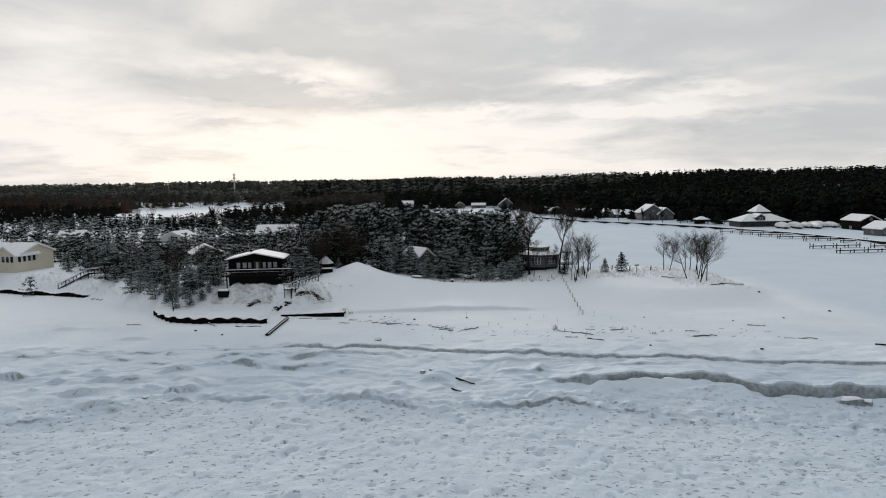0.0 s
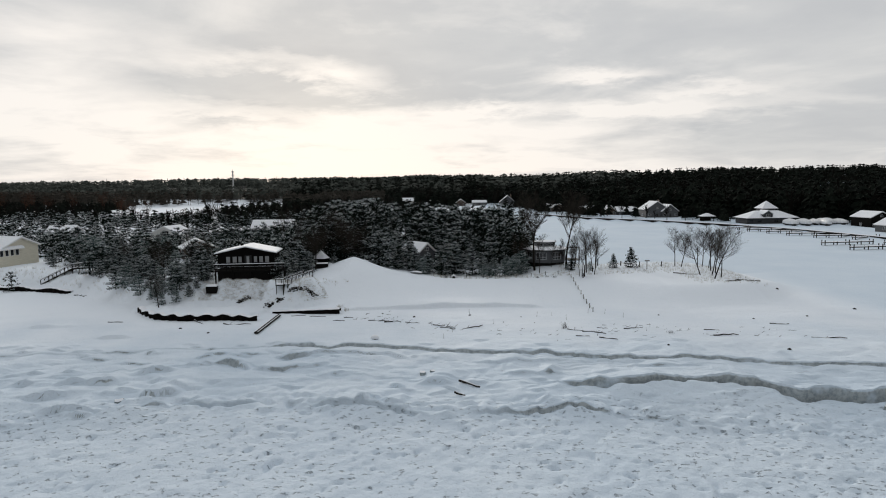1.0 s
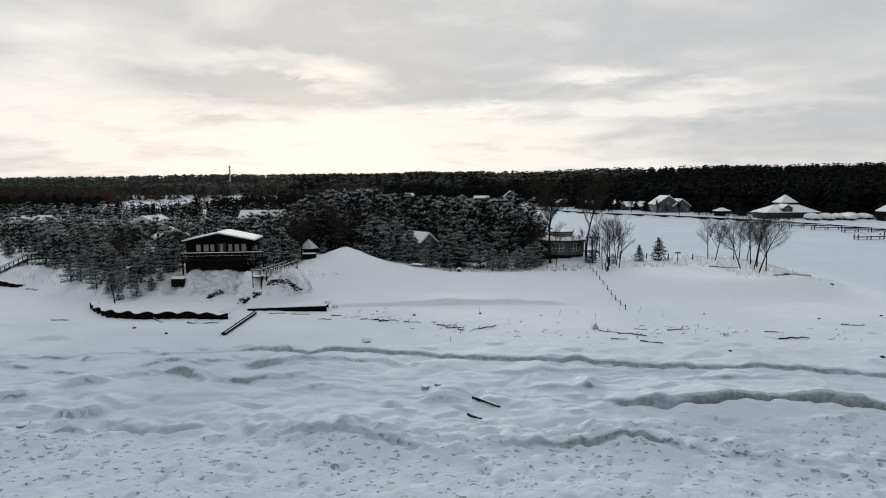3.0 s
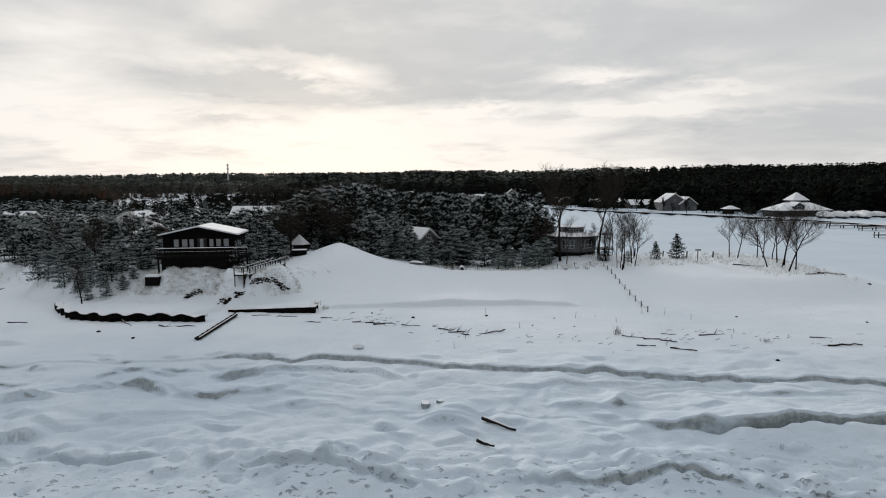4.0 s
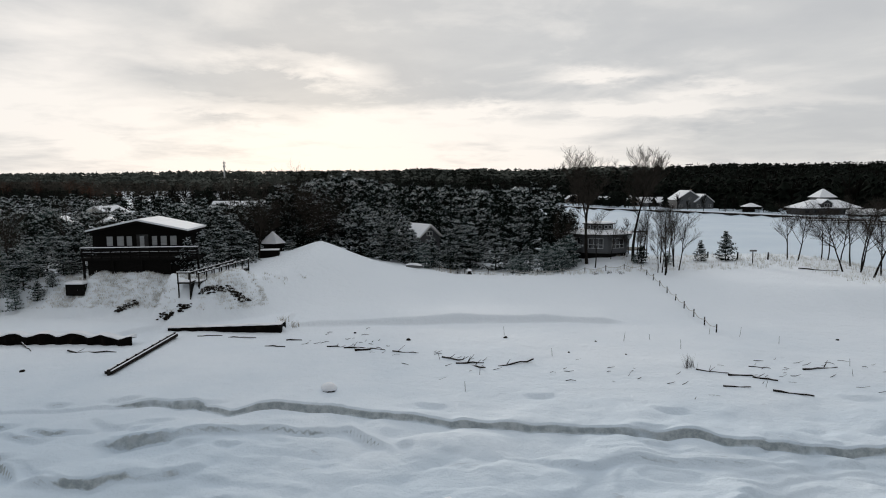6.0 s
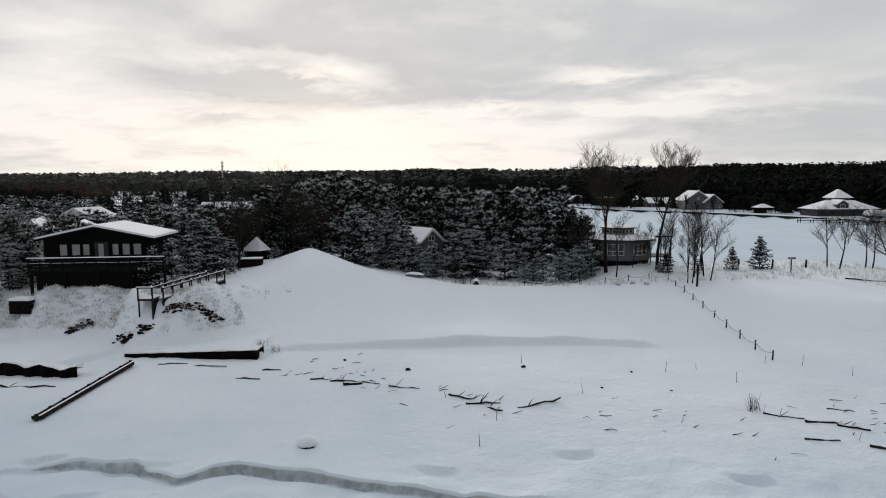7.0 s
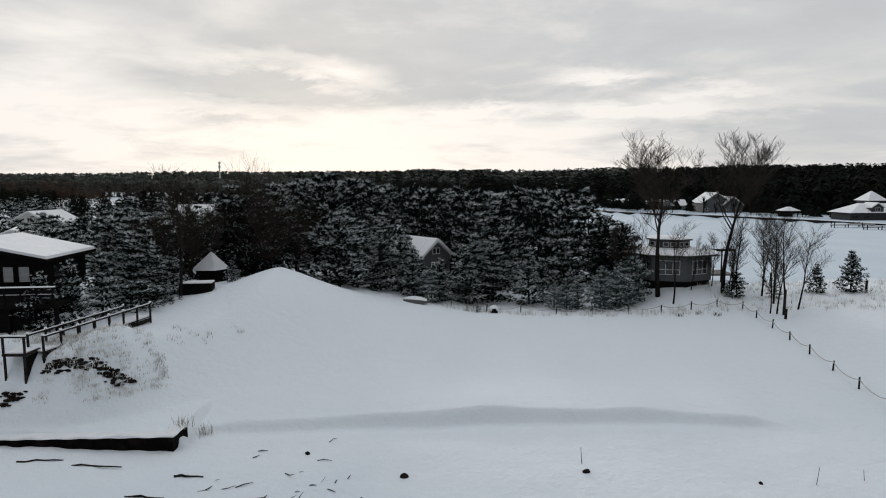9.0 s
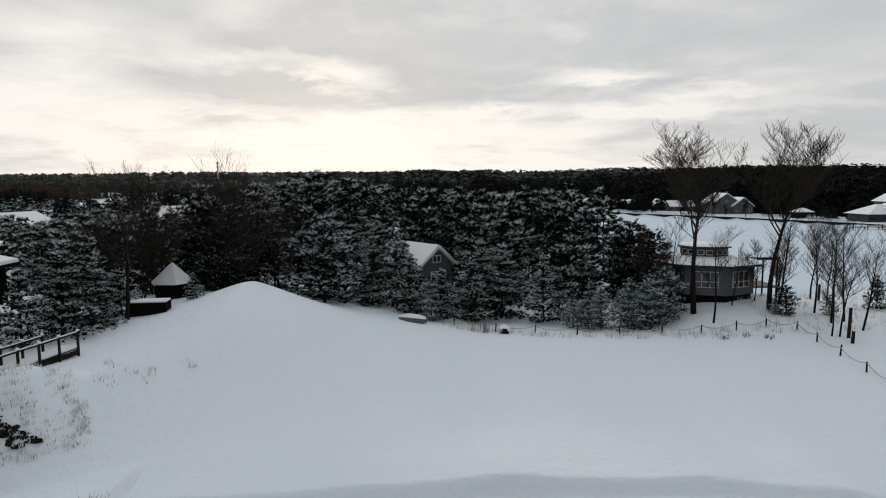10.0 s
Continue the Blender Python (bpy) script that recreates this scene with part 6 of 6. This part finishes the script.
rg0 = random.Random(77)
bluff = [(rg0.uniform(-43, -19.5), rg0.uniform(101.5, 109.5)) for _ in range(7500)]
tufty = fbm(np.array([p[0] for p in bluff]), np.array([p[1] for p in bluff]), 2.2, 15, 3)
bluff = [(x, y) for (x, y), k in zip(bluff, tufty) if k > rg0.uniform(-0.5, 0.16) and 2.5 < gz(x, y) and y < 109.2 and (x < -24.6 or math.hypot(x + 22.0, y - 107.2) < 2.6) and not (-27.4 < x < -24.9 and y < 107)]
grass_field("dune_grass", "frosted dry grass over the snowy bluff", 1, bluff, 0.17, [GRASS, GRASS_SNOW], 15)
spit = [(rg0.uniform(24, 60), rg0.uniform(112, 144)) for _ in range(1500)]
spit = [(x, y) for x, y in spit if gz(x, y) > 2.0 and (y > 128 or x > 46) and y > 116]
grass_field("dune_grass", "thin dry grass on the sandy spit", 2, spit, 0.55, [GRASS, GRASS_SNOW], 7)
strip = [(rg0.uniform(-3, 24), 0) for _ in range(160)]
strip = [(x, float(np.interp(x, [-3, 8, 18, 24], [132.6, 130.4, 129.0, 129.4])) + rg0.uniform(-1.4, 1.0)) for x, _ in strip]
grass_field("dune_grass", "dry grass clumps along the rope fence", 3, strip, 0.6, [GRASS, GRASS_SNOW], 8)
left_b = [(rg0.uniform(-95, -48), rg0.uniform(104, 138)) for _ in range(1500)]
left_b = [(x, y) for x, y in left_b if 2.0 < gz(x, y)]
grass_field("dune_grass", "frosted grass and brush on the far bluff", 4, left_b, 0.8, [GRASS, GRASS_SNOW], 7)
slope = [(a + rg0.gauss(0, 0.35), b + rg0.gauss(0, 0.25)) for a, b in ((-21.4, 109.4), (-20.9, 112.6), (-19.8, 112.5), (-19.0, 113.2), (-17.5, 114.5), (-20.4, 111.0)) for _ in range(5)]
grass_field("dune_grass", "a few grass tips through dune snow", 5, slope, 0.3, [GRASS, GRASS_SNOW], 8)

for x, y, h in ((17.2, 91.6, 1.15), (-16.6, 103.6, 0.8), (-15.6, 104.0, 0.8), (31.0, 88.4, 0.5), (-0.6, 131.5, 0.9), (0.4, 131.2, 1.2), (20.6, 128.0, 0.5), (22.0, 127.4, 0.5), (18.6, 127.6, 0.45)):
    solid("grass_tuft", tuft_mesh(int(x * 10 + 500), 42, 0.24, h * 0.85, 0.013), GRASS if x < 0 else TWIG, "dark dry grass tuft standing in snow", "grass", pose(x, y, gz(x, y)), "grass tufts")


def log(x, y, length, r, turn, tilt=0.0, twigs=0, label="dark driftwood log half buried in snow", sink=0.3):
    rg = random.Random(int(x * 31 + y * 17))
    m = M()
    pts = [(length * (i / 5 - 0.5), rg.uniform(-0.04, 0.04) * length, rg.uniform(-0.02, 0.03) * length) for i in range(6)]
    m.tube(pts, [r * (1.0 - 0.5 * i / 5) * rg.uniform(0.85, 1.15) for i in range(6)], 7)
    for k in range(twigs):
        p = Vector(pts[rg.randint(1, 5)])
        a = rg.uniform(-1, 1)
        m.tube([p, p + Vector((math.cos(a) * 0.5, rg.uniform(-0.6, 0.6), rg.uniform(0.1, 0.7))) * rg.uniform(0.5, 1.2)], [r * 0.45, r * 0.15], 5)
    t = thing("driftwood", label, "driftwood", pose(x, y, gz(x, y) + r * (1 - 2 * sink), 0, tilt, turn), "driftwood on the beach")
    part("wood", m, WOOD_DARK, t)
    cap = M()
    cap.tube([(p[0] * 0.94, p[1] + 0.02, p[2] + r * 0.62) for p in pts], [r * 0.62 * (1.0 - 0.5 * i / 5) for i in range(6)], 6)
    part("snow_cover", cap, SNOW, t)


for a in ((-8.7, 96.8, 2.0, 0.14, -8, 0, 1), (-6.9, 96.4, 1.6, 0.1, -20, 0, 0), (-4.4, 95.4, 2.2, 0.1, -12, 0, 1), (-0.6, 93.6, 1.8, 0.14, -30, 0, 3), (0.8, 92.6, 2.2, 0.16, 10, 0, 4), (1.4, 91.6, 1.6, 0.15, -50, -8, 3),
          (4.4, 92.6, 3.2, 0.17, 28, -4, 2), (18.6, 90.6, 2.2, 0.12, -25, 0, 1), (20.4, 89.6, 2.0, 0.14, -12, 0, 1), (21.6, 88.8, 1.6, 0.15, -30, 0, 0), (22.0, 85.9, 2.4, 0.16, -24, 0, 0), (18.9, 87.2, 1.8, 0.12, -6, 0, 0),
          (26.8, 91.0, 2.8, 0.14, 6, 0, 2), (22.6, 91.6, 1.5, 0.08, -20, 0, 0), (38.0, 87.2, 3.4, 0.2, 2, 0, 1), (37.2, 89.8, 2.0, 0.1, -8, 0, 0), (48.3, 93.2, 2.6, 0.12, -10, 0, 0), (50.6, 85.3, 4.2, 0.18, -10, 0, 1), (60.5, 80.8, 4.5, 0.2, -12, 0, 0),
          (-10.7, 97.3, 1.0, 0.14, 4, 0, 1), (-14.5, 99.3, 1.4, 0.12, -4, 0, 0), (-15.7, 97.5, 1.8, 0.12, -6, 0, 0), (-8.0, 96.1, 1.3, 0.26, 8, 0, 0), (-19.5, 100.4, 2.6, 0.1, -3, 0, 0), (-22.6, 100.9, 2.2, 0.1, 6, 0, 0), (-30.6, 96.0, 4.2, 0.14, -4, 0, 1), (-36.6, 96.8, 3.4, 0.12, -40, 8, 2), (-49.8, 97.8, 2.4, 0.16, -4, 0, 0),
          (47.7, 127.0, 4.6, 0.16, -18, 0, 0)):
    log(a[0], a[1], a[2], a[3] * 0.55, *a[4:])


def debris(seed):
    rg = random.Random(seed)
    m = M()
    for k in range(105):
        u = rg.random()
        x = -14 + 62 * u
        y = float(np.interp(x, [-14, -8, 2, 18, 28, 48], [99.4, 97.0, 92.6, 90.2, 90.0, 88.5])) + rg.gauss(0, 1.1 + 1.4 * rg.random())
        l, a, r = rg.uniform(0.15, 0.8), rg.uniform(-0.9, 0.9), rg.uniform(0.010, 0.028)
        z = gz(x, y)
        m.tube([(x, y, z + r * 0.4), (x + l * 0.5 * math.cos(a), y + l * 0.5 * math.sin(a), z + r + rg.uniform(0, 0.08)), (x + l * math.cos(a), y + l * math.sin(a), z + r * 0.4 + rg.uniform(0, 0.2))], [r, r, r * 0.5], 5)
    for k in range(16):
        x, y = rg.uniform(-2, 30), rg.uniform(86, 101)
        z = gz(x, y)
        m.tube([(x, y, z - 0.1), (x + rg.uniform(-0.15, 0.15), y, z + rg.uniform(0.4, 0.9))], [0.02, 0.012], 4)
    solid("beach_debris", m, WOOD_DARK, "thin dark sticks and driftwood scraps in snow", "driftwood", kind="stuff")


debris(6)


def ice_block(x, y, s, turn, seed, cap, label="broken slab of grey shore ice capped with snow"):
    rg = random.Random(seed)
    n = 7
    ring = [(s * math.cos(k * 0.898) * rg.uniform(0.6, 1.2), s * 0.75 * math.sin(k * 0.898) * rg.uniform(0.6, 1.2)) for k in range(n)]
    t = thing("ice_block", label, "ice", pose(x, y, gz(x, y) - 0.38 * s, rg.uniform(-6, 10), rg.uniform(-10, 10), turn), "ice blocks")
    h = s * rg.uniform(0.55, 0.8)
    top = [(a * rg.uniform(0.75, 0.95), b * rg.uniform(0.75, 0.95), h * rg.uniform(0.8, 1.15)) for a, b in ring]
    vs = [(a, b, 0) for a, b in ring] + top
    sides = [(i, (i + 1) % n, n + (i + 1) % n, n + i) for i in range(n)]
    part("ice", M().add(vs, [tuple(range(n))[::-1], tuple(range(n, 2 * n))] + sides), ICE, t)
    low = [(a * 0.97, b * 0.97, c + 0.01) for a, b, c in top]
    mid = [(a * 0.8, b * 0.8, c + 0.5 * cap * s) for a, b, c in top]
    part("snow_cap", M().add(low + mid + [(0, 0, h + cap * s)], sides + [(n + i, n + (i + 1) % n, 2 * n) for i in range(n)]), SNOW, t, smooth=True)


for i, (x, y, s, cap) in enumerate(((-1.9, 71.2, 0.62, 0.06), (-0.9, 71.5, 0.4, 0.06), (41.6, 60.4, 1.15, 0.26), (43.2, 60.3, 0.9, 0.26), (-31.2, 63.9, 0.7, 0.15))):
    ice_block(x, y, s, random.uniform(0, 360), 300 + i, cap)
log(3.0, 67.9, 2.6, 0.14, -38, 6, 0, "dark plank sticking out of the shore ice", 0.1)
log(2.0, 65.0, 1.2, 0.12, -30, 6, 0, "dark plank sticking out of the shore ice", 0.1)
mound = thing("stone", "round dark stone with a snow cap on the beach", "stone", pose(-8.9, 86.2, gz(-8.9, 86.2)))
part("boulder", M().lump((0, 0, 0.06), (0.46, 0.40, 0.3), 9, n=12, rings=6, rough=0.1), SOIL, mound, smooth=True)
part("snow_cap", M().lump((0, 0.02, 0.24), (0.56, 0.46, 0.34), 10, n=12, rings=6, rough=0.06), SNOW, mound, smooth=True)


def clods(label, pts, seed):
    rg = random.Random(seed)
    m = M()
    for x, y in pts:
        for _ in range(7):
            a, b = x + rg.gauss(0, 0.2), y + rg.gauss(0, 0.1)
            s = rg.uniform(0.05, 0.19)
            m.lump((a, b, gz(a, b) + s * 0.3), (s * 1.3, s * 0.8, s * 0.55), rg.random(), n=6, rings=3, rough=0.35)
    solid("eroded_bank", m, SOIL, label, "bank", kind="stuff")


def along(pts, n):
    out = []
    for (ax, ay), (bx, by) in zip(pts, pts[1:]):
        out += [(ax + (bx - ax) * i / n, ay + (by - ay) * i / n) for i in range(n)]
    return out


clods("dark clods of soil where the bluff has slumped", along([(-33.7, 105.9), (-32.8, 106.2), (-31.8, 106.4)], 4), 1)
clods("dark clods of soil below the landing", along([(-28.7, 104.9), (-27.9, 104.3), (-27.5, 104.4)], 3), 2)
clods("dark undercut soil beside the landing", along([(-26.9, 104.5), (-26.3, 104.5), (-25.7, 104.8)], 2), 6)
clods("dark overhung soil edge of the grassy knoll", along([(-25.0, 105.6), (-24.2, 105.6), (-23.4, 105.6), (-22.4, 105.7), (-21.9, 106.0), (-21.5, 106.2), (-20.9, 106.7)], 4), 3)
clods("dark soil showing at the tip of the spit", along([(51.6, 117.4), (54.0, 118.2), (54.4, 118.9), (57.4, 120.0), (57.6, 120.8), (60.5, 122.6)], 4), 4)
clods("dark soil showing on the bank", along([(-70, 121.5), (-66, 118.5)], 3), 5)
for i, (x, y, s) in enumerate(((-4.4, 99.5, 0.28), (4.2, 99.8, 0.26), (12.0, 99.0, 0.16), (-9.5, 101.8, 0.2), (33, 99, 0.2), (42, 79, 0.35), (28, 80.5, 0.25), (61, 118, 0.4), (66, 104, 0.35), (55, 98, 0.25), (-38, 93.5, 0.3), (-33, 91, 0.28), (46, 96, 0.2), (13.5, 95.0, 0.12), (9.0, 95.6, 0.15))):
    solid("stone", M().lump((0, 0, s * 0.1), (s * 0.8, s * 0.6, s * 0.45), 400 + i, n=8, rings=5, rough=0.2), SOIL, "dark stone showing through the snow", "stone", pose(x, y, gz(x, y), 0, 0, i * 40), "stones on the beach")


# --- posts and sign on the spit
def sign(x, y):
    s = thing("sign", "small blank board on a thin post", "sign", pose(x, y, gz(x, y)))
    part("post", M().box(-0.05, 0.05, -0.05, 0.05, -0.4, 1.9), WOOD_DARK, s)
    part("board", M().box(-0.5, 0.5, -0.09, -0.05, 1.75, 2.0), WOOD_GREY, s)


sign(42.0, 133.0)
for x, y, h in ((46.6, 137.8, 1.1), (41.6, 136.8, 1.2), (38.4, 139.6, 1.0), (33.8, 141.2, 1.6), (27.8, 127.0, 2.3), (27.2, 125.6, 0.9)):
    solid("timber_post", M().tube([(0, 0, -0.4), (0.05, 0, h)], [0.13, 0.11], 8), WOOD_DARK, "weathered dark timber post in snow", "post", pose(x, y, gz(x, y)), "posts on the spit")


# --- stairs to the beach by the cream house
def beach_stairs():
    s = thing("beach_stairs", "snow-covered timber stairs with handrails on the bank", "stairs")
    a, b, c = Vector((-81.8, 129.8, 1.9)), Vector((-76.0, 131.2, 4.9)), Vector((-71.0, 132.0, 5.1))
    for off in (-0.6, 0.6):
        o = Vector((0, off, 0))
        part("stringer", M().beam(a + o, b + o, 0.1, 0.3), WOOD_DARK, s)
        part("stringer", M().beam(b + o, c + o, 0.1, 0.3), WOOD_DARK, s)
        for p, q in ((a, b), (b, c)):
            up = Vector((0, 0, 1.0))
            r = part("handrail", M().beam(p + o + up, q + o + up, 0.14, 0.08), WOOD_DARK, s)
            part("snow_cover", M().beam(p + o + up * 1.07, q + o + up * 1.07, 0.14, 0.07), SNOW, r)
            for k in range(5):
                t = p.lerp(q, k / 4) + o
                part("post", M().box(t.x - 0.06, t.x + 0.06, t.y - 0.06, t.y + 0.06, min(gz(t.x, t.y), t.z) - 0.3, t.z + 1.0), WOOD_DARK, s)
    for k in range(16):
        t = a.lerp(b, (k + 0.5) / 16)
        part("tread", M().box(t.x - 0.17, t.x + 0.17, t.y - 0.55, t.y + 0.55, t.z, t.z + 0.05), WOOD_DARK, s)
    part("walkway", M().beam(b + Vector((0, 0, 0.1)), c + Vector((0, 0, 0.1)), 1.1, 0.1), SNOW, s)


beach_stairs()
bx_ = thing("planter_box", "black timber box beside the bluff with snow on top", "planter", pose(-38.5, 107.6, gz(-38.5, 107.6)))
part("box", M().box(-0.9, 0.9, -0.6, 0.6, -0.4, 0.75), WOOD_BLACK, bx_)
part("snow_cover", M().slab(-0.92, 0.92, -0.62, 0.62, 0.754, 1.0, 0.1), SNOW, bx_)


def lantern(x, y):
    z = gz(x, y)
    t = thing("garden_lantern", "small stacked stone lantern capped with snow", "lantern", pose(x, y, z))
    part("base", M().prism([(-0.35, -0.3), (0.35, -0.3), (0.35, 0.3), (-0.35, 0.3)], -0.2, 0.18), SOIL, t)
    part("body", M().prism([(-0.2, -0.2), (0.2, -0.2), (0.2, 0.2), (-0.2, 0.2)], 0.18, 0.5), SOIL, t)
    part("cap", frustum([(-0.42, -0.42), (0.42, -0.42), (0.42, 0.42), (-0.42, 0.42)], 0.5, [(-0.1, -0.1), (0.1, -0.1), (0.1, 0.1), (-0.1, 0.1)], 0.78), SNOW, t)


lantern(2.0, 131.2)


def small_boat(x, y, turn):
    z = gz(x, y)
    c = thing("rowing_boat", "small overturned boat under snow beside the pines", "boat", pose(x, y, z, 0, 0, turn))
    secs = []
    for i in range(9):
        u = i / 8
        w, h = 0.62 * math.sin(math.pi * (0.03 + 0.94 * u)) ** 0.7, 0.55 * math.sin(math.pi * (0.08 + 0.84 * u)) ** 0.4
        secs.append([((u - 0.5) * 2.6, w * math.cos(math.pi * k / 6), h * math.sin(math.pi * k / 6) + 0.04) for k in range(7)])
    fs = [(i * 7 + k, (i + 1) * 7 + k, (i + 1) * 7 + k + 1, i * 7 + k + 1) for i in range(8) for k in range(6)]
    part("hull", M().add([p for s in secs for p in s], fs + [tuple(range(7)), tuple(56 + k for k in range(6, -1, -1))]), SIDING_GREY, c, smooth=True)
    part("snow_cover", M().add([(p[0] * 0.96, p[1] * 0.9, p[2] * 1.0 + 0.1) for s in secs for p in s[1:6]], [(i * 5 + k, (i + 1) * 5 + k, (i + 1) * 5 + k + 1, i * 5 + k + 1) for i in range(8) for k in range(4)]), SNOW, c, smooth=True)


small_boat(-5.7, 131.9, -22)
